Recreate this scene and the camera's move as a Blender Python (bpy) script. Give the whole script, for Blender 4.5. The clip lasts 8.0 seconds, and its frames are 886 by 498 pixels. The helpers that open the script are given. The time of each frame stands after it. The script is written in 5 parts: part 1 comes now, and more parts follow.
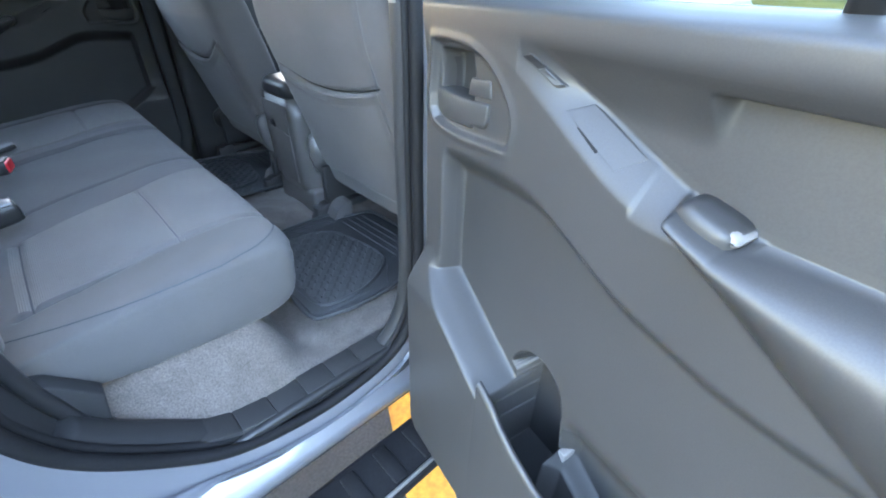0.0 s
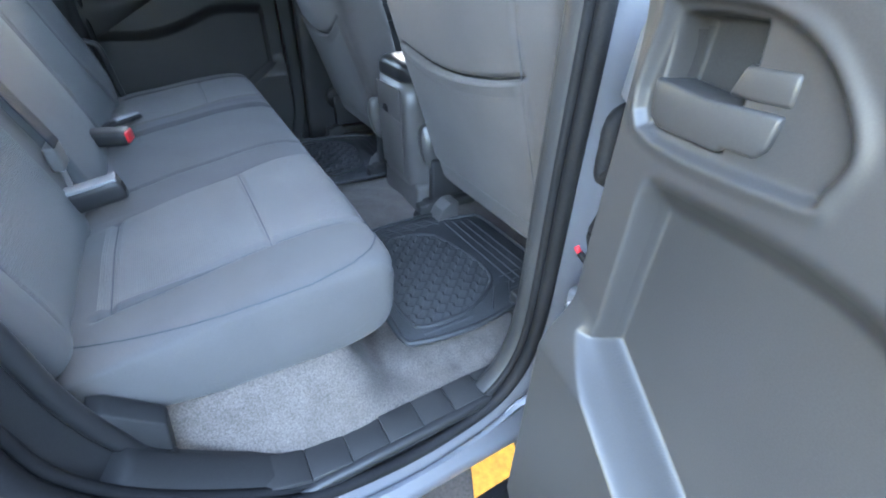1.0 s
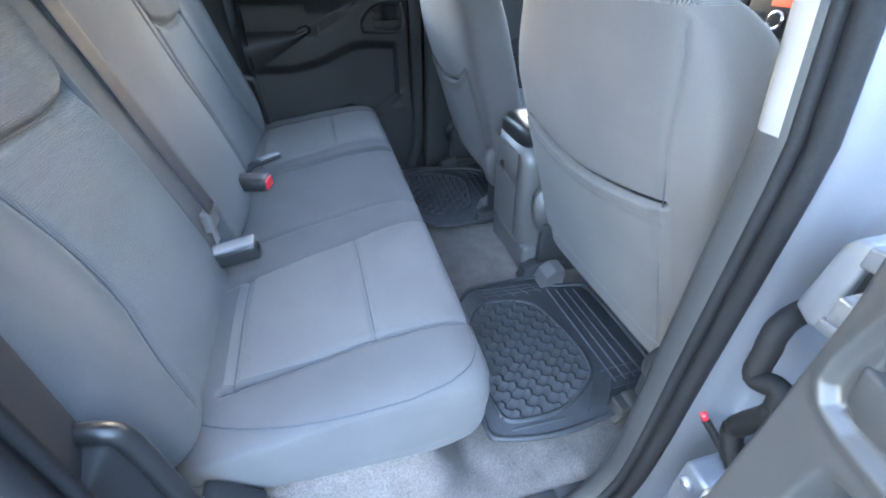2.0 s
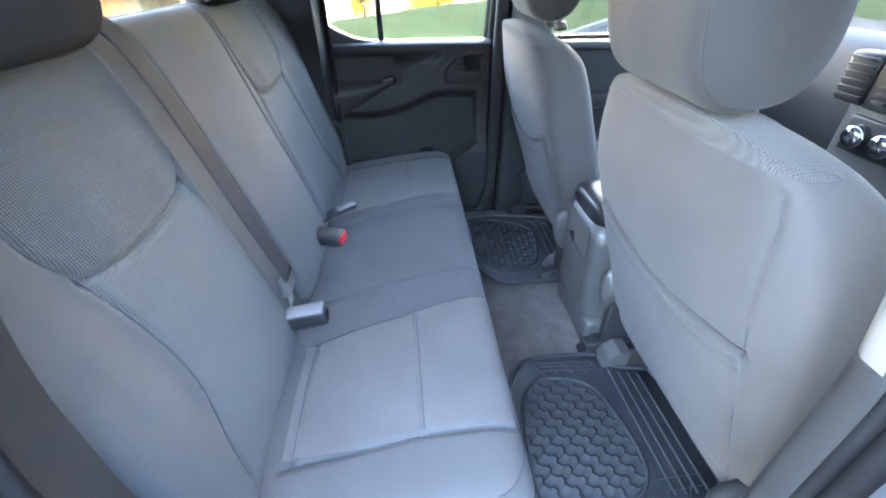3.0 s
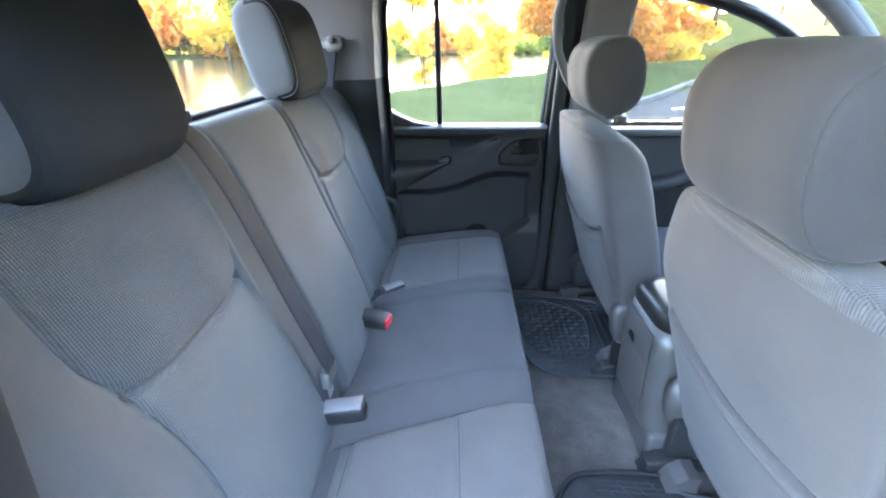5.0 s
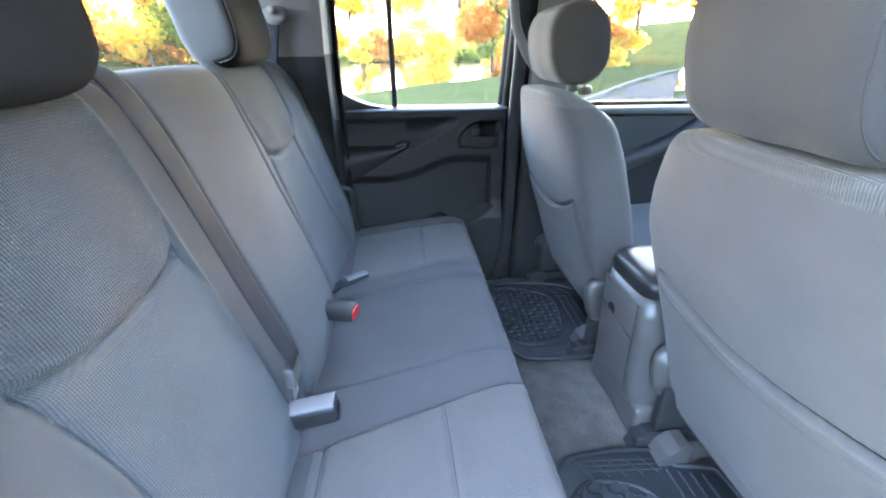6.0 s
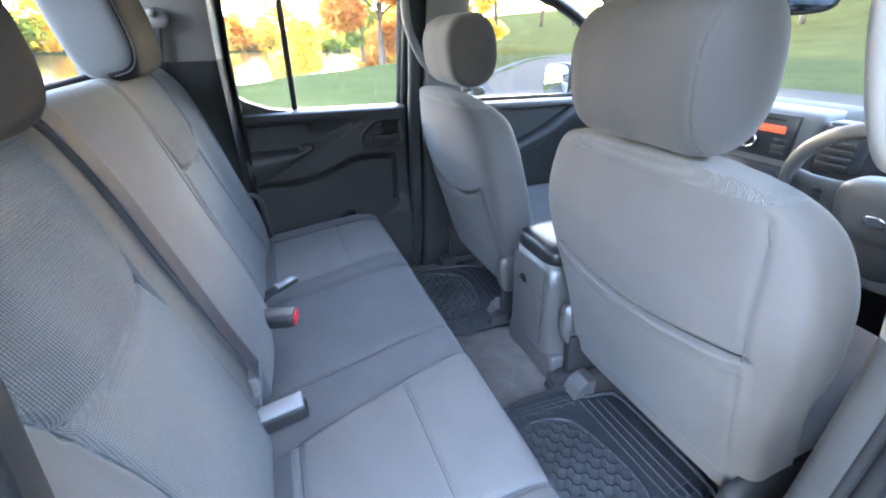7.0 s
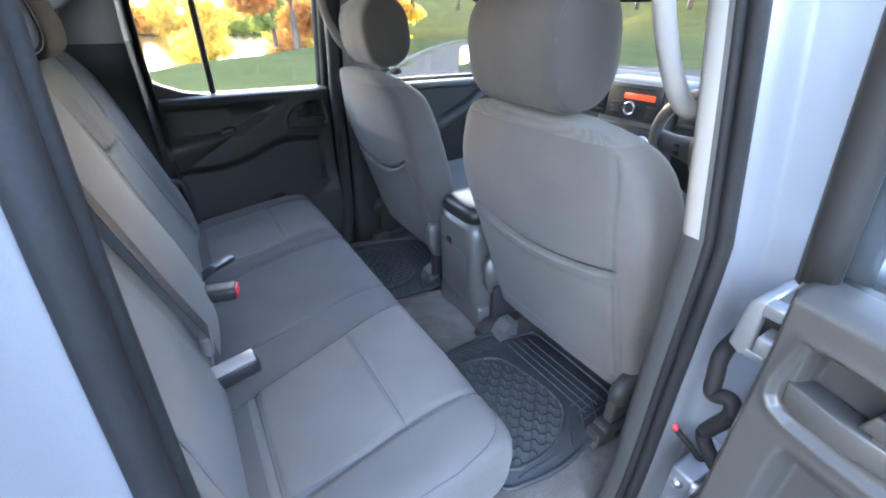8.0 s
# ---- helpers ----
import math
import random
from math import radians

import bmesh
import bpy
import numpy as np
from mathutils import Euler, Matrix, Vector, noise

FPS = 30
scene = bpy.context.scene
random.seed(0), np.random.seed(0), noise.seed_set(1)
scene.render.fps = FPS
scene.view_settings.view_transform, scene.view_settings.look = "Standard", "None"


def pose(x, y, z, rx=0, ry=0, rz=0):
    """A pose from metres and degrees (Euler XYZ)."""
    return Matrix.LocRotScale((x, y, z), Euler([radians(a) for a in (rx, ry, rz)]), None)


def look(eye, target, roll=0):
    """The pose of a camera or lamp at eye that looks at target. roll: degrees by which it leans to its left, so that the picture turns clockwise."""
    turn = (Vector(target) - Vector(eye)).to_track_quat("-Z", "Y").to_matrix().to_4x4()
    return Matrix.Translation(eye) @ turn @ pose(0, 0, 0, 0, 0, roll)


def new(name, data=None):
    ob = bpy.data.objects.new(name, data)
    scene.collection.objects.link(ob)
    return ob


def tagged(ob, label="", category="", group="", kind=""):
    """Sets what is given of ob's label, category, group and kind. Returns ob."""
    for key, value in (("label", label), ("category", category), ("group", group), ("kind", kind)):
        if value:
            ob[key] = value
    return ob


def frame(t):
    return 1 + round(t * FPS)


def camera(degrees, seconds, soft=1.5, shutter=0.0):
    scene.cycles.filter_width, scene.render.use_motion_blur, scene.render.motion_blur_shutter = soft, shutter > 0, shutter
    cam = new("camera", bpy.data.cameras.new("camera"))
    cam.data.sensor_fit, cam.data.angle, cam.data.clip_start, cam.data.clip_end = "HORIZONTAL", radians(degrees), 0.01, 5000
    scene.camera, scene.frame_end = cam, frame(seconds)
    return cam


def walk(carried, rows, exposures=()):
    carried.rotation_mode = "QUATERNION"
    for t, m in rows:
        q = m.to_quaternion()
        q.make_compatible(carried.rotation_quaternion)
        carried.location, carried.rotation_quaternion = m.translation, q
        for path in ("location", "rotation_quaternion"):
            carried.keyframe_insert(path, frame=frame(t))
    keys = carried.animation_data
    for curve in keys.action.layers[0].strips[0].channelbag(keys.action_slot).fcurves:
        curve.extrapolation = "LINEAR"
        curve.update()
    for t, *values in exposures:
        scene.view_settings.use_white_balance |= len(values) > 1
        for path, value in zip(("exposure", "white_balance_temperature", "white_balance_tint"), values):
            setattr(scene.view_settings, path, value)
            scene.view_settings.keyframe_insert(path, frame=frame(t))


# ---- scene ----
cam = camera(93.4, 8.0, soft=2.0)
PATH = [  # seconds, eye, target, roll
    (0, (0.024, -1.215, 1.203), (1.212, -0.019, 0.126), 1.8),
    (0.5, (0.057, -1.117, 1.177), (1.107, 0.176, 0.07), 1.8),
    (1, (0.083, -1.036, 1.165), (0.934, 0.375, 0.032), 1.6),
    (1.5, (0.095, -0.976, 1.217), (0.728, 0.53, 0.062), 1.1),
    (3, (0.126, -0.848, 1.412), (0.261, 0.797, 0.283), -0.3),
    (3.5, (0.119, -0.842, 1.453), (0.141, 0.84, 0.371), -0.5),
    (4, (0.122, -0.836, 1.489), (0.045, 0.884, 0.471), -0.6),
    (5.5, (0.109, -0.755, 1.417), (0.049, 1.047, 0.55), -0.4),
    (6, (0.072, -0.74, 1.372), (0.238, 1.056, 0.506), -0.2),
    (6.5, (0.02, -0.756, 1.377), (0.454, 0.986, 0.496), 0.0),
    (7, (-0.025, -0.797, 1.414), (0.629, 0.862, 0.508), 0.1),
    (7.5, (-0.069, -0.856, 1.43), (0.746, 0.713, 0.495), 0.2),
    (8, (-0.065, -0.912, 1.412), (0.852, 0.583, 0.451), 0.3),
]
walk(cam, [(t, look(eye, target, roll)) for t, eye, target, roll in PATH], [(0, 6.0, 6600, 20), (1.0, 6.3, 6550, 20), (3.0, 6.78, 6400, 22.5), (5.5, 6.78, 6300, 22.5), (6.5, 6.84, 6450, 24), (7.5, 6.66, 6600, 25), (8, 6.36, 6750, 25.5)])

# ---- light ----
world = bpy.data.worlds.new("sky")
scene.world = world
world.use_nodes = True
wn = world.node_tree
sky = wn.nodes.new("ShaderNodeTexSky")
sky.sky_type = "NISHITA"
sky.sun_disc = False
SUN_EL, SUN_AZ = 9.0, 12.0   # degrees over the horizon; degrees from +y towards +x
sky.sun_elevation, sky.sun_rotation = radians(SUN_EL), radians(SUN_AZ)
sky.dust_density = 0.7
wn.links.new(sky.outputs[0], wn.nodes["Background"].inputs[0])
wn.nodes["Background"].inputs[1].default_value = 0.15
sun = new("sun", bpy.data.lights.new("sun", "SUN"))
sun.data.energy, sun.data.angle, sun.data.color = 2.4, radians(0.5), (1.0, 0.84, 0.62)
sx, sy = math.sin(radians(SUN_AZ)), math.cos(radians(SUN_AZ))
sun.matrix_world = look((60 * sx, 60 * sy, 60 * math.tan(radians(SUN_EL))), (0, 0, 0))

rear_fill = new("rear_window_fill", bpy.data.lights.new("rear_window_fill", "AREA"))     # fill lamp added in the rear window's opening, on top of the sky's light
rear_fill.data.shape, rear_fill.data.size, rear_fill.data.size_y = "RECTANGLE", 1.1, 0.28
rear_fill.data.energy, rear_fill.data.color = 0.038, (0.86, 0.93, 1.0)
rear_fill.matrix_world = look((-0.425, 0, 1.48), (0.6, 0, 1.30))


# ---- materials ----
def material(name, colour, rough=0.6, metal=0.0, grain=(0, 0.0), stain=(0, 0.0), bump=0.0, coat=0.0, sheen=0.0, spec=0.5):
    """A plain surface with grain at a fine scale, stains at a large one, and a fine relief."""
    m = bpy.data.materials.new(name)
    m.use_nodes = True
    n, l = m.node_tree.nodes, m.node_tree.links
    b = n["Principled BSDF"]
    b.inputs["Roughness"].default_value, b.inputs["Metallic"].default_value = rough, metal
    b.inputs["Coat Weight"].default_value, b.inputs["Sheen Weight"].default_value = coat, sheen
    b.inputs["Specular IOR Level"].default_value = spec
    b.inputs["Base Color"].default_value = (*colour, 1)
    co = n.new("ShaderNodeTexCoord")
    last = None
    for scale, amount in (stain, grain):
        if not scale:
            continue
        t = n.new("ShaderNodeTexNoise")
        t.inputs["Scale"].default_value, t.inputs["Detail"].default_value = scale, 4
        l.new(co.outputs["Object"], t.inputs["Vector"])
        r = n.new("ShaderNodeMapRange")
        r.inputs["From Min"].default_value, r.inputs["From Max"].default_value = 0.3, 0.7
        r.inputs["To Min"].default_value, r.inputs["To Max"].default_value = 1 - amount, 1 + amount
        l.new(t.outputs["Fac"], r.inputs["Value"])
        mix = n.new("ShaderNodeMix")
        mix.data_type, mix.blend_type = "RGBA", "MULTIPLY"
        mix.inputs["Factor"].default_value = 1
        if last is None:
            mix.inputs["A"].default_value = (*colour, 1)
        else:
            l.new(last, mix.inputs["A"])
        l.new(r.outputs["Result"], mix.inputs["B"])
        last = mix.outputs["Result"]
        if scale == grain[0] and bump:
            bp = n.new("ShaderNodeBump")
            bp.inputs["Strength"].default_value, bp.inputs["Distance"].default_value = bump, 0.001
            l.new(t.outputs["Fac"], bp.inputs["Height"])
            l.new(bp.outputs["Normal"], b.inputs["Normal"])
    if last is not None:
        l.new(last, b.inputs["Base Color"])
    return m


def woven(name, colour, pitch, relief, axes=("X", "Y"), tone=0.18, sheen=0.1, spec=0.25):
    """A cloth with rows of small raised knots, pitch metres apart, along two of the object's axes; pitch 0: a plain one."""
    m = bpy.data.materials.new(name)
    m.use_nodes = True
    n, l = m.node_tree.nodes, m.node_tree.links
    b = n["Principled BSDF"]
    b.inputs["Roughness"].default_value, b.inputs["Sheen Weight"].default_value = 0.9, sheen
    b.inputs["Specular IOR Level"].default_value = spec
    co, sep = n.new("ShaderNodeTexCoord"), n.new("ShaderNodeSeparateXYZ")
    l.new(co.outputs["Object"], sep.inputs[0])

    def calc(op, a, c=None):
        k = n.new("ShaderNodeMath")
        k.operation = op
        for i, v in enumerate((a, c)):
            if v is None:
                continue
            if isinstance(v, (int, float)):
                k.inputs[i].default_value = v
            else:
                l.new(v, k.inputs[i])
        return k.outputs[0]
    u, v = (calc("MULTIPLY", sep.outputs[a], 2 * math.pi / (pitch or 1)) for a in axes)
    knots = calc("MULTIPLY", calc("SINE", calc("ADD", u, v)), calc("SINE", calc("SUBTRACT", u, v))) if pitch else 0.0
    t = n.new("ShaderNodeTexNoise")
    t.inputs["Scale"].default_value, t.inputs["Detail"].default_value = 9, 5
    l.new(co.outputs["Object"], t.inputs["Vector"])
    f = n.new("ShaderNodeTexNoise")
    f.inputs["Scale"].default_value = 900
    l.new(co.outputs["Object"], f.inputs["Vector"])
    shade = calc("ADD", calc("MULTIPLY", knots, tone), calc("ADD", calc("MULTIPLY", t.outputs["Fac"], 0.35), 0.75))
    shade = calc("ADD", shade, calc("MULTIPLY", calc("SUBTRACT", f.outputs["Fac"], 0.5), 0.35))
    mix = n.new("ShaderNodeMix")
    mix.data_type, mix.blend_type = "RGBA", "MULTIPLY"
    mix.inputs["Factor"].default_value = 1
    mix.inputs["A"].default_value = (*colour, 1)
    l.new(shade, mix.inputs["B"])
    l.new(mix.outputs["Result"], b.inputs["Base Color"])
    bp = n.new("ShaderNodeBump")
    bp.inputs["Strength"].default_value, bp.inputs["Distance"].default_value = 1.0, relief
    l.new(calc("ADD", knots, f.outputs["Fac"]), bp.inputs["Height"])
    l.new(bp.outputs["Normal"], b.inputs["Normal"])
    return m


GREY = (0.079, 0.082, 0.086)
# bench cloth and knit repeat in tones that paint in each panel's light
cloth = woven("plain_cloth", GREY, 0, 0.0003)
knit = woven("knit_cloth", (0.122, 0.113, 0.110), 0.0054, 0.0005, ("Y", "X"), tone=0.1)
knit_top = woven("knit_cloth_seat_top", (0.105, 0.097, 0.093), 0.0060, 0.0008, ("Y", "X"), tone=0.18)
knit_low = woven("knit_cloth_lower_lit", (0.098, 0.102, 0.105), 0.0058, 0.0005, ("Y", "Z"), tone=0.12)
knit_up = woven("knit_cloth_upright_shaded", (0.074, 0.077, 0.080), 0.0060, 0.0006, ("Y", "Z"), tone=0.16)
cloth_seat = woven("cushion_border_cloth", (0.086, 0.082, 0.081), 0, 0.0003)
cloth_dark = woven("middle_cloth", (0.080, 0.077, 0.081), 0, 0.0003)
seat_back_cloth = woven("seat_back_vinyl_cloth", (0.088, 0.079, 0.0765), 0, 0.0002)
headrest_cloth = woven("front_headrest_cloth", (0.054, 0.048, 0.0455), 0, 0.0002)
# dark front cloth, deepened to hold the shade of the forward faces
cloth_shaded = woven("headrest_front_shaded_cloth", (0.0245, 0.026, 0.028), 0, 0.0003, sheen=0.0, spec=0.1)
piping = material("grey_piping", (0.13, 0.13, 0.135), 0.8)
thread = material("seam_thread", (0.05, 0.053, 0.06), 0.9)
plastic = material("charcoal_plastic", (0.026, 0.0255, 0.026), 0.5, grain=(700, 0.1), stain=(6, 0.12), bump=0.25, spec=0.35)
plastic_door = material("grey_door_plastic", (0.0315, 0.0305, 0.0305), 0.45, grain=(800, 0.1), stain=(5, 0.1), bump=0.08, spec=0.45)
plastic_inset = material("dark_inset_vinyl", (0.0285, 0.028, 0.0285), 0.5, grain=(600, 0.12), stain=(7, 0.12), bump=0.1, spec=0.45)
plastic_gloss = material("smooth_dark_plastic", (0.018, 0.018, 0.019), 0.34, stain=(9, 0.1), spec=0.4)
plastic_grey = material("mid_grey_plastic", (0.09, 0.088, 0.086), 0.5, grain=(700, 0.06), stain=(6, 0.08), bump=0.15)
plastic_taupe = material("taupe_plastic", (0.078, 0.073, 0.070), 0.40, grain=(700, 0.06), stain=(6, 0.1), bump=0.15, spec=0.7)
trim_light = material("pale_grey_trim", (0.165, 0.155, 0.15), 0.55, grain=(600, 0.03), stain=(5, 0.05), bump=0.1)
headliner = material("headliner_cloth", (0.405, 0.405, 0.40), 0.9, grain=(500, 0.05), stain=(3, 0.05), bump=0.2)
carpet_mat = material("grey_carpet", (0.102, 0.086, 0.077), 0.95, grain=(420, 0.42), stain=(22, 0.2), bump=0.8, sheen=0.1)
rubber = material("black_rubber", (0.008, 0.008, 0.009), 0.7, grain=(300, 0.2), stain=(10, 0.3), bump=0.2, spec=0.2)
plastic_black = material("black_trim_plastic", (0.026, 0.026, 0.027), 0.55, grain=(700, 0.15), stain=(6, 0.15), bump=0.2, spec=0.25)
mat_rubber = material("mat_rubber", (0.030, 0.032, 0.035), 0.5, grain=(260, 0.25), stain=(8, 0.35), bump=0.15)
paint = material("silver_paint", (0.142, 0.148, 0.165), 0.38, 0.35, stain=(4, 0.04), grain=(1500, 0.05), coat=0.6)
metal = material("bare_metal", (0.5, 0.5, 0.52), 0.35, 0.9, grain=(90, 0.2), stain=(20, 0.2))
chrome = material("chrome", (0.75, 0.75, 0.76), 0.12, 1.0)
dash_mat = material("dashboard_plastic", (0.034, 0.033, 0.033), 0.6, grain=(600, 0.08), stain=(6, 0.1), bump=0.2, spec=0.3)
belt_mat = material("seat_belt_webbing", (0.027, 0.0285, 0.035), 0.7, grain=(900, 0.2), stain=(12, 0.1), bump=0.4, spec=0.15)
buckle_mat = material("buckle_plastic", (0.016, 0.016, 0.017), 0.45, grain=(500, 0.1), stain=(20, 0.1))
buckle_top = material("buckle_top_plastic", (0.2, 0.2, 0.21), 0.25, stain=(20, 0.1))
red_mat = material("red_button", (0.6, 0.02, 0.03), 0.4, stain=(60, 0.1))
asphalt = material("asphalt", (0.040, 0.039, 0.040), 0.95, grain=(120, 0.3), stain=(3, 0.25), bump=0.4, spec=0.1)
yellow = material("yellow_line_paint", (0.38, 0.155, 0.012), 0.7, grain=(60, 0.25), stain=(9, 0.2), bump=0.4)
white_line = material("white_line_paint", (0.6, 0.58, 0.54), 0.8, grain=(30, 0.2), stain=(2, 0.2))
grass_mat = material("grass", (0.058, 0.064, 0.022), 0.95, grain=(6.0, 0.2), stain=(0.3, 0.2), bump=0.6, spec=0.0)
concrete = material("kerb_concrete", (0.08, 0.074, 0.066), 0.9, grain=(40, 0.2), stain=(2, 0.2), bump=0.4)
bark = material("bark", (0.09, 0.06, 0.04), 0.9, grain=(12, 0.4), stain=(2, 0.3), bump=0.8)
water_mat = material("river_water", (0.02, 0.03, 0.028), 0.06, stain=(0.05, 0.2))
wn2 = water_mat.node_tree
wv = wn2.nodes.new("ShaderNodeTexNoise")
wv.inputs["Scale"].default_value, wv.inputs["Detail"].default_value = 0.9, 4
wb = wn2.nodes.new("ShaderNodeBump")
wb.inputs["Strength"].default_value, wb.inputs["Distance"].default_value = 0.35, 0.25
wc = wn2.nodes.new("ShaderNodeTexCoord")
wn2.links.new(wc.outputs["Object"], wv.inputs["Vector"])
wn2.links.new(wv.outputs["Fac"], wb.inputs["Height"])
wn2.links.new(wb.outputs["Normal"], wn2.nodes["Principled BSDF"].inputs["Normal"])


def leaf_material(name, colour, through_colour):
    m = bpy.data.materials.new(name)
    m.use_nodes = True
    n, l = m.node_tree.nodes, m.node_tree.links
    b = n["Principled BSDF"]
    b.inputs["Roughness"].default_value = 0.7
    geo = n.new("ShaderNodeNewGeometry")
    hue = n.new("ShaderNodeHueSaturation")
    r = n.new("ShaderNodeMapRange")
    r.inputs["To Min"].default_value, r.inputs["To Max"].default_value = 0.5, 1.5
    l.new(geo.outputs["Random Per Island"], r.inputs["Value"])
    l.new(r.outputs["Result"], hue.inputs["Value"])
    hue.inputs["Color"].default_value = (*colour, 1)
    l.new(hue.outputs["Color"], b.inputs["Base Color"])
    t = n.new("ShaderNodeBsdfTranslucent")
    t.inputs["Color"].default_value = (*through_colour, 1)
    add = n.new("ShaderNodeMixShader")
    add.inputs[0].default_value = 0.62
    l.new(b.outputs[0], add.inputs[1])
    l.new(t.outputs[0], add.inputs[2])
    l.new(add.outputs[0], n["Material Output"].inputs["Surface"])
    return m


leaf_gold = leaf_material("golden_leaves", (0.50, 0.35, 0.04), (0.95, 0.70, 0.10))
leaf_orange = leaf_material("orange_leaves", (0.40, 0.18, 0.03), (0.85, 0.42, 0.07))
leaf_green = leaf_material("green_leaves", (0.09, 0.11, 0.02), (0.34, 0.36, 0.04))


def glass_material(name, tint, gloss, haze):
    m = bpy.data.materials.new(name)
    m.use_nodes = True
    n, l = m.node_tree.nodes, m.node_tree.links
    t, g, mix = (n.new("ShaderNode" + k) for k in ("BsdfTransparent", "BsdfGlossy", "MixShader"))
    t.inputs[0].default_value, g.inputs["Roughness"].default_value = (*tint, 1), 0.02
    mix.inputs[0].default_value = gloss
    l.new(t.outputs[0], mix.inputs[1])
    l.new(g.outputs[0], mix.inputs[2])
    film, veil = n.new("ShaderNodeMixShader"), n.new("ShaderNodeBsdfTranslucent")      # a thin translucent film, added to imitate the low sun's glare
    veil.inputs[0].default_value = (0.9, 0.9, 0.9, 1)
    film.inputs[0].default_value = haze
    l.new(mix.outputs[0], film.inputs[1])
    l.new(veil.outputs[0], film.inputs[2])
    l.new(film.outputs[0], n["Material Output"].inputs["Surface"])
    return m


glass = glass_material("window_glass", (0.37, 0.42, 0.435), 0.05, 0.004)
glass_front = glass_material("front_window_glass", (0.25, 0.285, 0.29), 0.05, 0.004)


# ---- mesh tools ----
def mesh_object(name, verts, faces, mats, parent=None, label="", picks=None, smooth=True):
    me = bpy.data.meshes.new(name)
    me.from_pydata([tuple(v) for v in verts], [], [tuple(f) for f in faces])
    for m in mats if isinstance(mats, (list, tuple)) else [mats]:
        me.materials.append(m)
    if picks is not None:
        me.polygons.foreach_set("material_index", np.asarray(picks, dtype=np.int32))
    if smooth:
        me.polygons.foreach_set("use_smooth", np.ones(len(me.polygons), dtype=bool))
    me.update()
    ob = new(name, me)
    if parent is not None:
        ob.parent = parent
        ob.matrix_parent_inverse = parent.matrix_world.inverted()
    return tagged(ob, label) if label else ob


def part(name, bm, mat, parent, label="", smooth=True):
    me = bpy.data.meshes.new(name)
    bmesh.ops.recalc_face_normals(bm, faces=bm.faces)
    bm.to_mesh(me)
    bm.free()
    me.materials.append(mat)
    if smooth:
        me.polygons.foreach_set("use_smooth", np.ones(len(me.polygons), dtype=bool))
    ob = new(name, me)
    if parent is not None:
        ob.parent = parent
    return tagged(ob, label) if label else ob


def thing(name, label, category, group="", kind=""):
    return tagged(new(name), label, category, group, kind)


def unit_ring(ra, rb, p, n, q=None):
    """n points evenly spaced round a superellipse of half-widths ra and rb, with the angle's cosine and sine at each."""
    t = np.linspace(0, 2 * np.pi, 2049)
    ct, st = np.cos(t), np.sin(t)
    u = np.sign(ct) * np.abs(ct) ** (2 / p) * ra
    v = np.sign(st) * np.abs(st) ** (2 / (q or p)) * rb
    d = np.concatenate([[0], np.cumsum(np.hypot(np.diff(u), np.diff(v)))])
    s = np.arange(n) * d[-1] / n
    return np.interp(s, d, u), np.interp(s, d, v)


def ring(c, a, b, ra, rb, p=2.5, n=32):
    """A closed superellipse round c in the plane of the unit vectors a and b."""
    u, v = unit_ring(ra, rb, p, n)
    return np.asarray(c, float) + u[:, None] * np.asarray(a, float) + v[:, None] * np.asarray(b, float)


def loft_data(rings, caps=True, closed=True):
    """Vertices and faces of a skin over rings of equal length."""
    n, k = len(rings[0]), len(rings)
    verts = np.concatenate(rings)
    faces = []
    m = n if closed else n - 1
    for i in range(k - 1):
        for j in range(m):
            j2 = (j + 1) % n
            faces.append((i * n + j, i * n + j2, (i + 1) * n + j2, (i + 1) * n + j))
    if caps:
        faces.append(tuple(range(n))[::-1])
        faces.append(tuple((k - 1) * n + j for j in range(n)))
    return verts, faces


def loft(name, rings, mat, parent=None, label="", caps=True, closed=True):
    v, f = loft_data(rings, caps, closed)
    return mesh_object(name, v, f, mat, parent, label)


def tube(name, pts, r, mat, parent=None, label="", n=10, flat=1.0, side=(0, 0, 1)):
    """A round rod along pts; flat under 1 squeezes it along side."""
    pts = [np.asarray(p, float) for p in pts]
    rings = []
    for i, p in enumerate(pts):
        d = pts[min(i + 1, len(pts) - 1)] - pts[max(i - 1, 0)]
        d = d / np.linalg.norm(d)
        s = np.asarray(side, float)
        s = s - d * (s @ d)
        if np.linalg.norm(s) < 1e-4:
            s = np.array((1.0, 0.2, 0)) - d * (np.array((1.0, 0.2, 0)) @ d)
        s = s / np.linalg.norm(s)
        rr = r[i] if isinstance(r, (list, tuple)) else r
        rings.append(ring(p, np.cross(d, s), s, rr, rr * flat, 2.0, n))
    return loft(name, rings, mat, parent, label)


def smooth_path(pts, n=8):
    """A Catmull-Rom curve through pts, n steps between each two."""
    p = [np.asarray(q, float) for q in pts]
    p = [2 * p[0] - p[1]] + p + [2 * p[-1] - p[-2]]
    out = []
    for i in range(1, len(p) - 2):
        for k in range(n):
            t = k / n
            out.append(0.5 * (2 * p[i] + (p[i + 1] - p[i - 1]) * t + (2 * p[i - 1] - 5 * p[i] + 4 * p[i + 1] - p[i + 2]) * t * t
                              + (3 * p[i] - p[i - 1] - 3 * p[i + 1] + p[i + 2]) * t ** 3))
    out.append(p[-2])
    return out


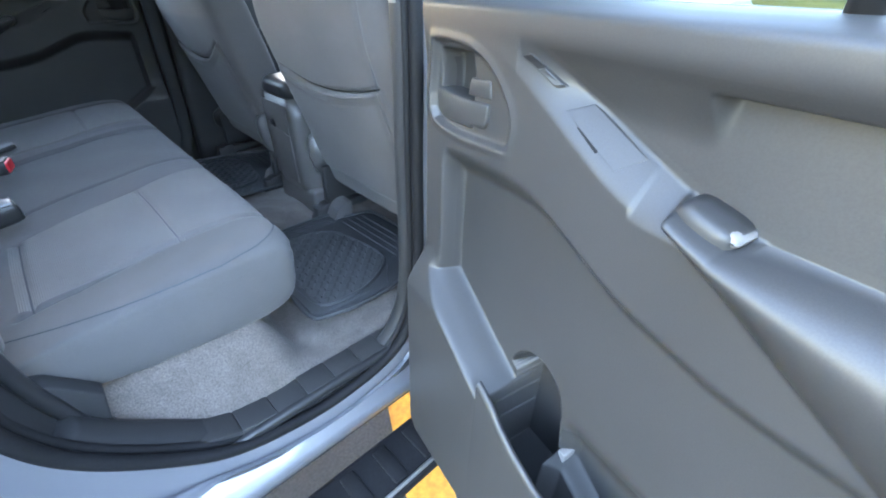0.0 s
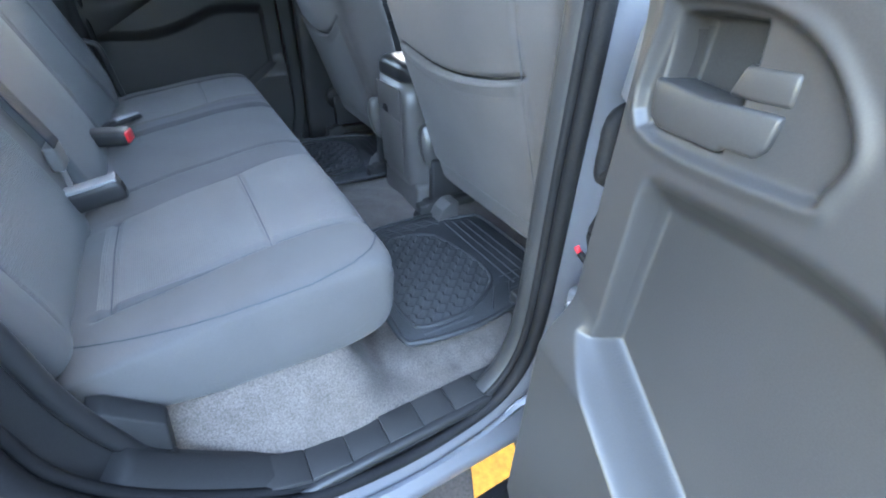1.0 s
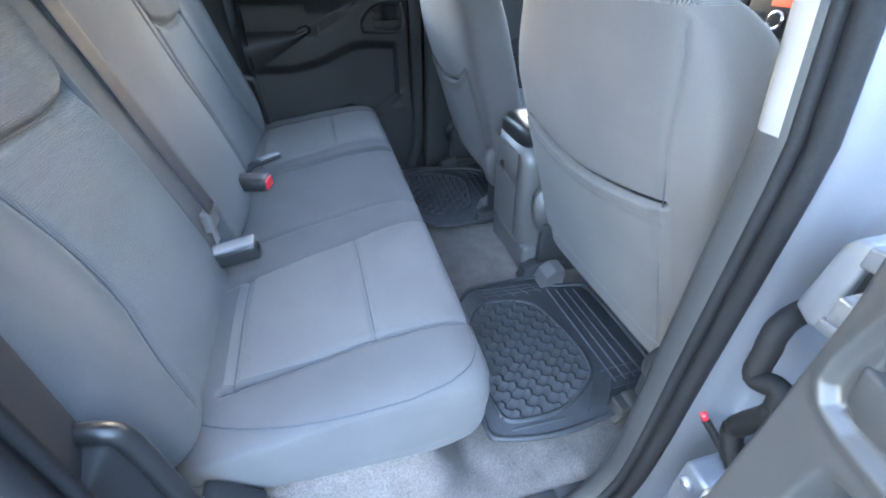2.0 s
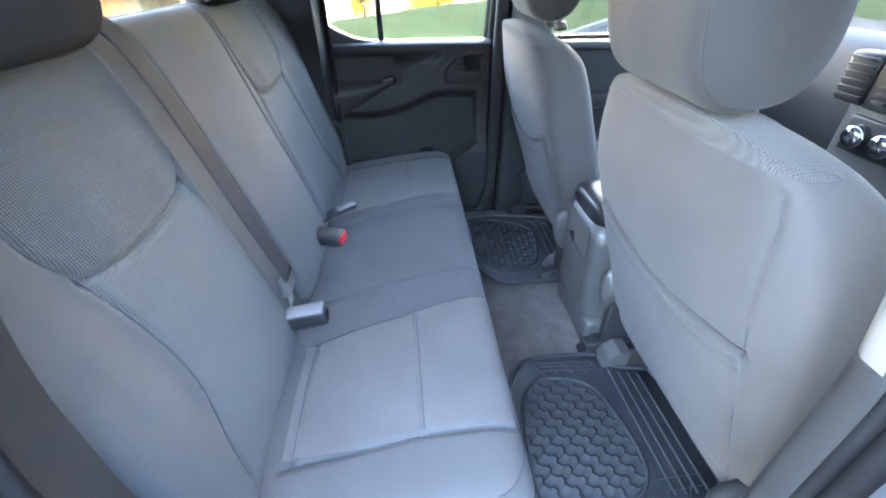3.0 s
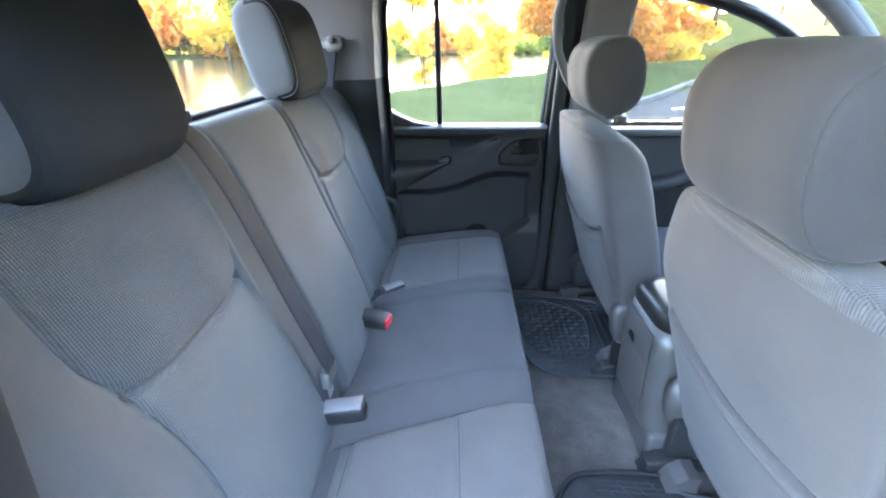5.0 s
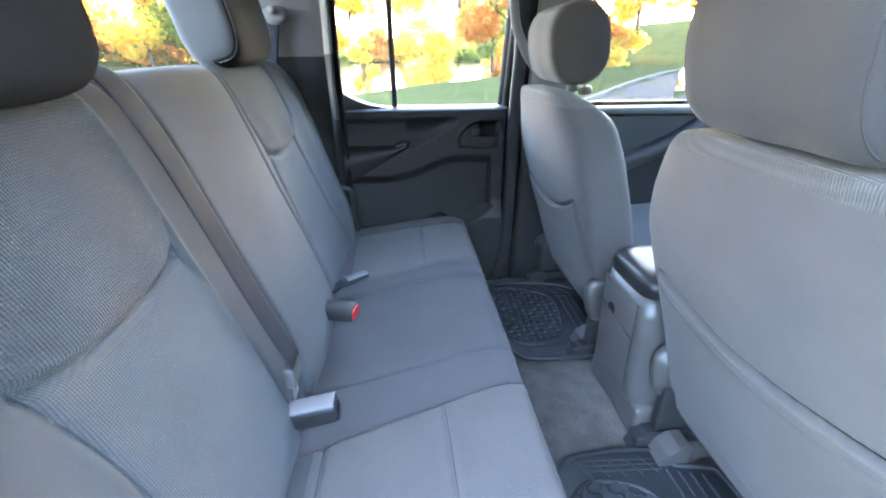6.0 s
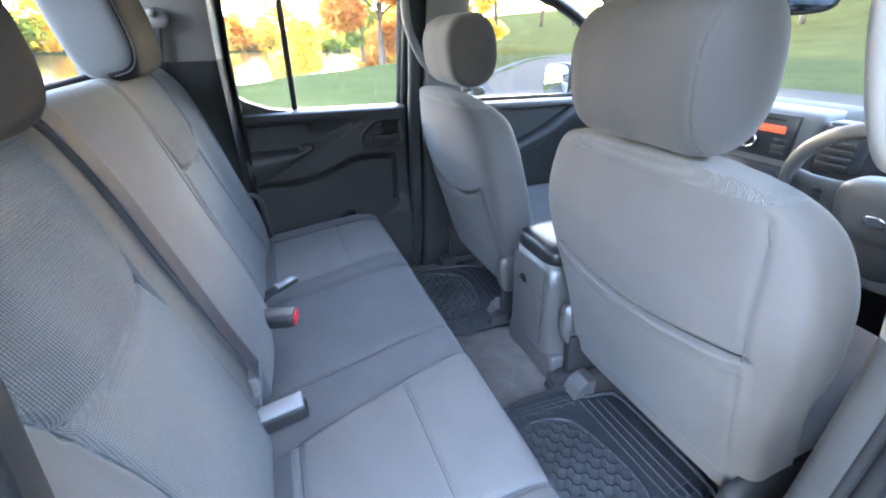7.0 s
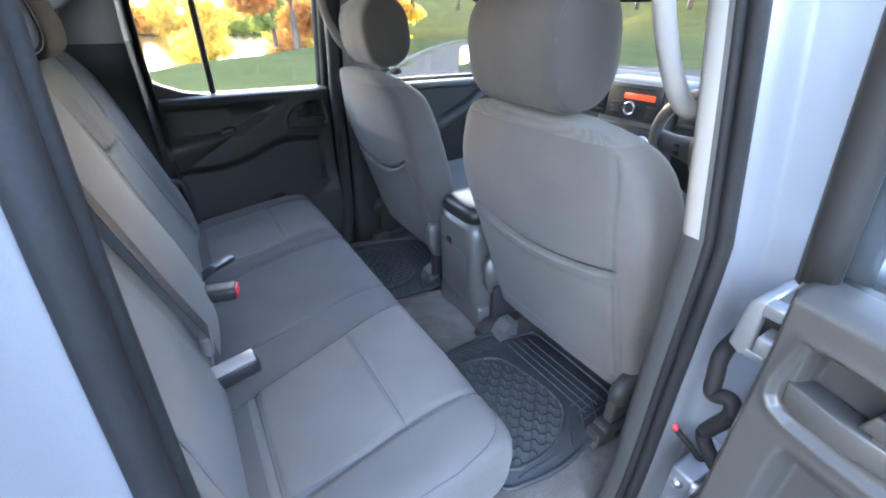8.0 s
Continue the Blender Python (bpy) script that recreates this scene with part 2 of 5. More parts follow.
def box_bm(lo, hi, bevel=0.004, seg=2):
    bm = bmesh.new()
    bmesh.ops.create_cube(bm, size=1)
    lo, hi = Vector(lo), Vector(hi)
    for v in bm.verts:
        v.co = Vector(((lo[i] + hi[i]) / 2 + v.co[i] * (hi[i] - lo[i]) for i in range(3)))
    if bevel:
        bmesh.ops.bevel(bm, geom=list(bm.edges), offset=bevel, segments=seg, affect="EDGES", profile=0.5)
    return bm


def prism_bm(outline, depth, bevel=0.0):
    """A flat outline of (x, y, z) points pushed along the vector depth."""
    bm = bmesh.new()
    vs = [bm.verts.new(p) for p in outline]
    f = bm.faces.new(vs)
    r = bmesh.ops.extrude_face_region(bm, geom=[f])
    bmesh.ops.translate(bm, vec=Vector(depth), verts=[g for g in r["geom"] if isinstance(g, bmesh.types.BMVert)])
    bmesh.ops.recalc_face_normals(bm, faces=bm.faces)
    if bevel:
        bmesh.ops.bevel(bm, geom=list(bm.edges), offset=bevel, segments=2, affect="EDGES", profile=0.5)
    return bm


def sstep(a, b, x):
    t = np.clip((np.asarray(x, float) - a) / (b - a), 0, 1)
    return t * t * (3 - 2 * t)


def seg_dist(x, y, pts):
    """Distance from points (x, y) to an open polyline."""
    best = np.full(np.shape(x), 9.0)
    for (x0, y0), (x1, y1) in zip(pts[:-1], pts[1:]):
        dx, dy = x1 - x0, y1 - y0
        t = np.clip(((x - x0) * dx + (y - y0) * dy) / (dx * dx + dy * dy), 0, 1)
        best = np.minimum(best, np.hypot(x - x0 - t * dx, y - y0 - t * dy))
    return best


def groove(x, y, pts, depth=0.004, width=0.005):
    d = seg_dist(x, y, pts)
    return depth * np.exp(-(d / width) ** 2)


def inside(x, y, poly):
    """True where the points lie within the closed polygon."""
    r = np.zeros(np.shape(x), bool)
    for (x0, y0), (x1, y1) in zip(poly, poly[1:] + poly[:1]):
        if y0 != y1:
            r ^= ((y0 > y) != (y1 > y)) & (x < (x1 - x0) * (y - y0) / (y1 - y0) + x0)
    return r


def sheet(nu, nv, wrap=False):
    """Quads of a grid of nu x nv points, u slowest."""
    i, j = np.meshgrid(np.arange(nu - 1), np.arange(nv - (0 if wrap else 1)), indexing="ij")
    j2 = (j + 1) % nv
    return np.stack([i * nv + j, (i + 1) * nv + j, (i + 1) * nv + j2, i * nv + j2], -1).reshape(-1, 4)


# ---- the cab: floor, shell, pillars ----
def lean(z):
    """How far the side of the cab leans in at height z."""
    return 0.17 * max(0.0, z - 1.17)


FLOOR = 0.575
X, Y = np.meshgrid(np.linspace(-0.42, 1.55, 200), np.linspace(-0.68, 0.68, 140), indexing="ij")
side_d = np.maximum(0, np.abs(Y) - 0.585)
front_d = np.maximum(0, X - 0.17)
rise = 1 - sstep(0, 0.085, np.hypot(front_d, side_d * 1.1))
fold = 0.004 * np.sin(X * 60 + 5 * Y) * np.sin(Y * 45 + 3 * X)
Z = FLOOR - 0.012 + 0.135 * rise + 0.02 * np.exp(-(Y / 0.16) ** 2) * (1 - rise) + fold * 0.5
rng = np.random.default_rng(4)
Z += rng.normal(0, 0.0009, Z.shape)
Z[np.abs(Y) > 0.66] -= 0.02
floor = tagged(mesh_object("floor", np.stack([X, Y, Z], -1).reshape(-1, 3), sheet(200, 140), carpet_mat),
               "worn grey-brown carpet on the cab floor, rising under the bench", "carpet", kind="structure")

OPENING = [(-0.09, 1.60), (-0.12, 1.43), (-0.125, 1.15), (-0.125, 0.86), (-0.115, 0.775), (-0.075, 0.695), (0.0, 0.612), (0.08, 0.556), (0.2, 0.53),
           (0.3, 0.533), (0.388, 0.558), (0.437, 0.62), (0.455, 0.72), (0.455, 0.96), (0.455, 1.14), (0.450, 1.43), (0.425, 1.58), (0.30, 1.635), (0.06, 1.635)]


def flank(x, z):
    """How much further out than the sill the cab's side stands at (x, z); it falls back again towards the middle pillar."""
    t = min(1.0, max(0.0, (z - 0.6) / 0.2))
    return 0.006 * t * t * (3 - 2 * t) * (1 - float(sstep(0.15, 0.40, x))) - lean(z)


def round_opening(side=-1, n=7):
    """The door opening's closed outline with the outward direction at each point."""
    p = OPENING[-2:] + OPENING + OPENING[:2]
    q = np.array(smooth_path([(x, 0, z) for x, z in p], n))[2 * n:-2 * n]
    if side > 0:                                    # the shut door's front edge lies a little further back
        q[:, 0] -= 0.016 * sstep(0.40, 0.44, q[:, 0])
    t = np.roll(q, -1, 0) - np.roll(q, 1, 0)
    t /= np.linalg.norm(t, axis=1)[:, None]
    out = np.stack([-t[:, 2], 0 * t[:, 0], t[:, 0]], -1)
    mid = np.array((0.17, 0, 1.05))
    flip = np.sign(((q - mid) * out).sum(1).mean())
    return q, out * flip


def surround(name, profile, mat, side=-1, light=None, parent=None, label="", pillar=None):
    """Sweeps (outward, depth) points round the door opening of one side; pillar: the points on the middle pillar, where they differ."""
    q, out = round_opening(side)
    rings = []
    to_pillar = sstep(0.25, 0.42, q[:, 0])
    for (o, y), (po, py) in zip(profile, pillar or profile):
        r = q + out * (o + (po - o) * to_pillar)[:, None]
        if o < 0:                                   # nothing stands inside the seal on the rear pillar
            rear = (q[:, 0] < 0.1) & (q[:, 2] > 0.72)
            r[rear] = (q + out * (0.004 - 0.2 * (y - 0.70)))[rear]
        low = sstep(0.56, 0.66, q[:, 2])
        deep = y + (py - y) * to_pillar + 0.45 * max(0.0, 0.70 - y) * sstep(0.15, 0.40, q[:, 0])      # the trim is narrower on the middle pillar
        r[:, 1] = [side * (yd + flank(x, z) - (1 - k) * 0.85 * max(0.0, y - 0.722)) for yd, x, z, k in zip(deep, q[:, 0], q[:, 2], low)]
        if o > 0.05:                                # the sill's flange is narrow
            reach = o + (po - o) * to_pillar
            r = np.where(low[:, None] < 1, q + out * (0.03 + (reach - 0.03) * low)[:, None] + np.stack([0 * low, r[:, 1], 0 * low], -1), r)
        rings.append(r)
    v = np.concatenate(rings)
    n = len(q)
    f = sheet(len(profile), n, wrap=True)
    picks = None
    if light is not None:
        c = v[f].mean(1)
        inner = np.arange(len(f)) // n >= 2
        picks = np.where(((c[:, 0] < 0.2) & (c[:, 2] > 1.37)) | ((c[:, 0] > 0.2) & (c[:, 2] > 1.176) & inner & (side < 0)), 1, 0)
        mat = [mat, light]
    return mesh_object(name, v, f, mat, parent, label, picks)


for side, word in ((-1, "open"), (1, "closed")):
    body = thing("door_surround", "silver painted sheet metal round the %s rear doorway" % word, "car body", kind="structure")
    # far frame goes black in place of silver, its shade put into the colour
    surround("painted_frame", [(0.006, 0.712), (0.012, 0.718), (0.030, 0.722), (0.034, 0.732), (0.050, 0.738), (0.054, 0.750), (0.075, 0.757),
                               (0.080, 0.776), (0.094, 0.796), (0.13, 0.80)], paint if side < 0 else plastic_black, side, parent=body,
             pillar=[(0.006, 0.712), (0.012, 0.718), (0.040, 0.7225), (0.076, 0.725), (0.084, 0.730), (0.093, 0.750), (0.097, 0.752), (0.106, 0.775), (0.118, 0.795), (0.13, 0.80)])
    q, out = round_opening(side)
    for dx, y, r in ((0.002, 0.711, 0.0105), (-0.006, 0.697, 0.0065)):
        pts = q + out * dx
        pts[:, 1] = [side * (y + flank(x, z)) for x, z in q[:, [0, 2]]]
        tube("rubber_seal", list(pts) + [pts[0]], r, rubber, body, n=8, side=(0, 1, 0))
    surround("inner_trim", [(-0.001, 0.70), (-0.010, 0.692), (-0.014, 0.68), (-0.014, 0.65), (-0.008, 0.635), (0.02, 0.628)], plastic_black, side,
             light=trim_light, parent=body)

# outer skin, rear wheel side and front door, and the rocker under the near opening
skin = thing("body_side", "silver painted outer body panels of the cab", "car body", kind="structure")
for side in (-1, 1):
    rear = [(-0.19, 1.62), (-0.22, 1.43), (-0.235, 1.15), (-0.245, 0.86), (-0.24, 0.70), (-0.2, 0.60), (-0.2, 0.45)]
    rings = []
    for ox, oy in ((0.0, 0.80), (-0.05, 0.815), (-0.13, 0.82), (-0.24, 0.82)):
        rings.append(np.array([(x + ox, side * (oy - lean(z) + 0.01 * math.sin(3 * z)), z) for x, z in rear]))
    loft("rear_panel", rings, paint, skin, caps=False, closed=False)
    front = [(0.55, 1.62), (0.565, 1.43), (0.57, 1.15), (0.575, 0.86), (0.575, 0.70), (0.55, 0.60), (0.52, 0.45)]
    rings = []
    for ox, oy in ((-0.005, 0.79), (0.008, 0.80), (0.012, 0.835), (0.2, 0.85), (1.1, 0.84)):
        rings.append(np.array([(x + ox, side * (oy - lean(z)), min(z, 1.2) if ox > 0.01 else z) for x, z in front]))
    loft("front_door_skin", rings, paint, skin, caps=False, closed=False)
    prof = [(0.64, 0.52), (0.70, 0.514), (0.711, 0.508), (0.716, 0.496), (0.725, 0.491), (0.729, 0.478), (0.737, 0.473), (0.741, 0.455), (0.737, 0.440), (0.70, 0.43), (0.6, 0.43)]
    loft("rocker", [np.array([(x, side * y, z) for y, z in prof]) for x in np.linspace(-0.6, 1.6, 30)], paint, skin, caps=False, closed=False)

# sill plates with joints
for side in (-1, 1):
    sill = thing("sill_plate", "black ribbed plastic scuff plate along the door sill", "sill plate", kind="structure")
    for k in range(7):
        x0 = 0.03 + k * 0.058
        bm = box_bm((x0, min(side * 0.648, side * 0.699), 0.5 + 0.035), (x0 + 0.0575, max(side * 0.648, side * 0.699), 0.566 + 0.0008 * (k % 2)), 0.0016)
        if k < 2:
            for v in bm.verts:
                v.co.z += 0.6 * max(0.0, 0.11 - v.co.x) ** 1.15
        part("panel", bm, plastic, sill)
    rg = []
    for x in np.linspace(-0.10, 0.44, 28):
        zz = 0.556 + 0.9 * max(0.0, 0.07 - x) ** 1.25
        rg.append(ring((x, side * 0.7, zz), (0, 1, 0), (0, 0, 1), 0.011, 0.010, 3, 16))
    loft("edge_strip", rg, plastic_gloss, sill)

# lower rear pillar trim beside the bench: a moulded dark block with a rounded lip
for side in (-1, 1):
    trim = thing("pillar_trim", "dark moulded plastic cover at the foot of the rear pillar", "trim", kind="structure")
    path = smooth_path([(-0.165, 0.645, 0.950), (-0.135, 0.645, 0.948), (-0.114, 0.645, 0.934), (-0.108, 0.645, 0.888), (-0.104, 0.645, 0.823), (-0.096, 0.645, 0.775), (-0.086, 0.645, 0.738), (-0.072, 0.643, 0.690), (-0.050, 0.642, 0.668)], 5)
    rings = []
    for i, p in enumerate(path):                            # a rounded ridge, falling back to the door seal
        t = path[min(i + 1, len(path) - 1)] - path[max(i - 1, 0)]
        t /= np.linalg.norm(t)
        n = np.array((-t[2], 0, t[0])) if t[2] < 0 else np.array((t[2], 0, -t[0]))
        n = n if n[0] + n[2] > 0 else -n
        rings.append(np.array([p + n * o + np.array((0, y, 0)) for o, y in ((-0.024, 0.062), (-0.018, 0.040), (-0.012, 0.018), (-0.008, 0.002))]) * np.array((1, side, 1)))
    loft("cover", rings, plastic_black, trim, caps=False, closed=False)
    tube("ridge", [p * np.array((1, side, 1)) for p in path], 0.010, plastic_gloss, trim, n=14)
    flap = [(-0.098, 0.780), (-0.083, 0.772), (-0.040, 0.722), (-0.050, 0.655), (-0.075, 0.66), (-0.090, 0.74)]
    part("flap", prism_bm([(x, side * 0.642, z) for x, z in flap], (0, -side * 0.03, 0), 0.003), plastic_black, trim)
    upper = thing("pillar_trim", "pale grey rear pillar trim above a dark lower half", "trim", kind="structure")
    for z0, z1, m in ((0.8, 1.352, plastic), (1.352, 1.66, trim_light)):
        rings = []
        for z in np.linspace(z0, z1, 6):
            rings.append(np.array([(-0.132, side * (0.70 - lean(z)), z), (-0.145, side * (0.69 - lean(z)), z), (-0.18, side * (0.68 - lean(z)), z),
                                   (-0.26, side * (0.665 - lean(z)), z), (-0.36, side * (0.655 - lean(z)), z), (-0.42, side * (0.60 - lean(z)), z)]))
        loft("panel", rings, m, upper, caps=False, closed=False)
    bp = thing("pillar_trim", "middle pillar trim, pale above and charcoal below", "trim", kind="structure")
    for z0, z1, m in ((0.53, 1.176, plastic), (1.176, 1.66, trim_light)):
        rings = []
        for z in np.linspace(z0, z1, 8):
            yy = 0.665 - lean(z) * 1.1
            rings.append(ring((0.546, side * (yy + 0.008), z), (1, 0, 0), (0, 1, 0), 0.07 + 0.03 * max(0, 1.0 - z), 0.026, 3.2, 28))
        loft("panel", rings, m, bp)

    if side > 0:
        part("outer_cover", box_bm((0.435, 0.745, 0.45), (0.60, 0.765, 1.60), 0.004), plastic_black, bp)

    # grab handle on the middle pillar
    gh = thing("grab_handle", "pale grey plastic grab handle on the middle pillar", "grab handle")
    pts = smooth_path([(0.53, side * 0.64, 1.316), (0.515, side * 0.612, 1.314), (0.488, side * 0.602, 1.316), (0.455, side * 0.599, 1.345), (0.428, side * 0.594, 1.39), (0.406, side * 0.59, 1.44),
                       (0.394, side * 0.58, 1.52), (0.41, side * 0.57, 1.585), (0.45, side * 0.58, 1.605)], 6)
    tube("grip", pts, 0.0115, trim_light, gh, flat=1.15, side=(1, 0, 0), n=14)
    part("mount", box_bm((0.525, min(side * 0.622, side * 0.665), 1.292), (0.565, max(side * 0.622, side * 0.665), 1.345), 0.008), trim_light, gh)

# roof, rear wall, firewall, windscreen
v = []
for x in np.linspace(-0.42, 1.1, 12):
    for y in np.linspace(-0.62, 0.62, 12):
        v.append((x, y, 1.66 - 0.09 * abs(y / 0.62) ** 4 - 0.05 * max(0, x - 0.8)))
tagged(mesh_object("ceiling", v, sheet(12, 12), headliner), "pale grey fabric headliner over the cab", "headliner", kind="structure")
v2 = [(x, y * 1.12, z + 0.045) for x, y, z in v]
tagged(mesh_object("roof", v2, sheet(12, 12), paint), "silver painted cab roof", "car roof", kind="structure")
rw = thing("wall_rear", "dark trimmed rear wall of the cab under the window", "cab wall", kind="structure")
part("panel", box_bm((-0.46, -0.68, 0.5), (-0.425, 0.68, 1.318), 0.006), plastic, rw)
part("header", box_bm((-0.46, -0.6, 1.62), (-0.42, 0.6, 1.68), 0.006), trim_light, rw)
for s in (-1, 1):
    part("corner", box_bm((-0.46, min(s * 0.575, s * 0.66), 1.31), (-0.42, max(s * 0.575, s * 0.66), 1.65), 0.01), trim_light, rw)
win = thing("window_1", "rear window of the cab with a dark rubber edge", "car window", kind="structure")
pane = mesh_object("pane", [(-0.442, -0.58, 1.315), (-0.442, 0.58, 1.315), (-0.442, 0.58, 1.63), (-0.442, -0.58, 1.63)], [(0, 1, 2, 3)], glass, win, smooth=False)
pane.visible_shadow = False
tube("rubber_edge", [(-0.438, -0.575, 1.322), (-0.438, 0.575, 1.322)], 0.008, rubber, win)
part("latch", box_bm((-0.432, 0.02, 1.322), (-0.415, 0.06, 1.345), 0.004), plastic_gloss, win)


# ---- rear door, built once and used open on one side and shut on the other ----
UP_LINE = [(0.10, 1.186), (0.125, 1.176), (0.16, 1.156), (0.20, 1.129), (0.24, 1.108), (0.28, 1.090), (0.31, 1.078), (0.34, 1.070), (0.37, 1.067), (0.60, 1.065)]
RIDGE = [(0.06, 1.172), (0.116, 1.143), (0.191, 1.101), (0.241, 1.074), (0.271, 1.062), (0.299, 1.052), (0.60, 1.05)]
LOW_LINE = [(0.0, 1.028), (0.06, 1.032), (0.12, 1.034), (0.17, 1.028), (0.22, 1.008), (0.28, 0.983), (0.34, 0.969), (0.39, 0.963), (0.52, 0.966), (0.60, 0.966)]


BOTTLE = [(0.150, 0.60), (0.150, 0.765), (0.156, 0.785), (0.166, 0.801), (0.180, 0.811), (0.196, 0.815), (0.211, 0.812), (0.226, 0.803), (0.238, 0.788), (0.246, 0.762), (0.250, 0.70), (0.250, 0.60)]


def pocket_rim(u):
    """Height of the map pocket's upper edge."""
    return np.interp(u, [0.15, 0.186, 0.205, 0.231, 0.276, 0.56], [0.772, 0.752, 0.733, 0.717, 0.70, 0.69])


def soft_line(u, line):
    p = np.array(smooth_path([(x, z, 0) for x, z in line], 8))
    return np.interp(u, p[:, 0], p[:, 1])


def rounded(poly):
    """The same closed outline with its corners rounded."""
    p = smooth_path([(x, z, 0) for x, z in poly[-1:] + poly + poly[:2]], 5)[5:-5]
    return [(float(q[0]), float(q[1])) for q in p[:-1]]


def door_relief(u, z):
    """How far the inner face of the rear door stands out at (u from the hinge edge, z)."""
    up = np.where(u < 0.13, 1.19, soft_line(u, UP_LINE))
    low = soft_line(u, LOW_LINE)
    v = np.zeros_like(u)
    ridge = soft_line(u, RIDGE)
    slope = np.clip((z - ridge) / np.maximum(0.008, up - ridge), 0, 1)
    v -= 0.026 * np.maximum(slope ** 1.25, sstep(up - 0.004, up + 0.004, z)) * sstep(0.06, 0.15, u) * (1 - sstep(1.150, 1.176, z))
    ledge = sstep(1.112, 1.180, z)
    v = v * (1 - ledge) + 0.006 * ledge - 0.03 * sstep(1.180, 1.199, z) ** 2
    ledge_low = 1.150
    left = 0.008 + 1.5 * np.maximum(0, 0.845 - z)
    inset = (1 - sstep(low - 0.034, low + 0.006, z)) * sstep(left - 0.002, left + 0.012, u)
    v -= 0.030 * inset
    v -= 0.030 * sstep(0.775, 0.70, z) * sstep(0.24, 0.27, u)
    shelf = (1 - sstep(left - 0.016, left + 0.003, u)) * (1 - sstep(0.80, 0.875, z)) * (1 - sstep(0.162, 0.168, u))
    hollow = inside(u, z, BOTTLE) * ((z > pocket_rim(u)) | (u > 0.166)) * sstep(0, 0.012, seg_dist(u, z, BOTTLE[1:-1]))
    v = v * (1 - hollow) - 0.078 * hollow
    v += 0.034 * shelf * (1 - hollow)
    # the armrest swells from a crease and rolls over at its top
    crease = 1.062 - 0.57 * (u - 0.306)
    t = np.clip((z - crease) / np.maximum(0.012, up - crease), 0, 1)
    on = sstep(0.298, 0.310, u) * (z > crease)
    swell = (0.034 * t ** 0.75 + 0.026) * (1 - t ** 4) ** 0.6 - 0.026
    v = np.where(z < ledge_low, v * (1 - on) + swell * on, v)
    bez = rounded([(-0.014, 1.060), (-0.016, 1.140), (-0.002, 1.153), (0.056, 1.151), (0.095, 1.135), (0.128, 1.098), (0.128, 1.070), (0.112, 1.057)])
    rim = seg_dist(u, z, bez + bez[:1])
    v += 0.0022 * np.exp(-(rim / 0.006) ** 2) - 0.007 * inside(u, z, bez) * sstep(0, 0.007, rim)
    cup = rounded([(-0.002, 1.064), (-0.008, 1.072), (-0.009, 1.130), (-0.001, 1.143), (0.048, 1.144), (0.057, 1.136), (0.058, 1.072), (0.052, 1.064)])
    v -= 0.028 * inside(u, z, cup) * sstep(0, 0.007, seg_dist(u, z, cup + cup[:1]))
    v -= 0.03 * sstep(0.0, 1.0, 1 - np.clip((u + 0.048) / 0.016, 0, 1))
    return v


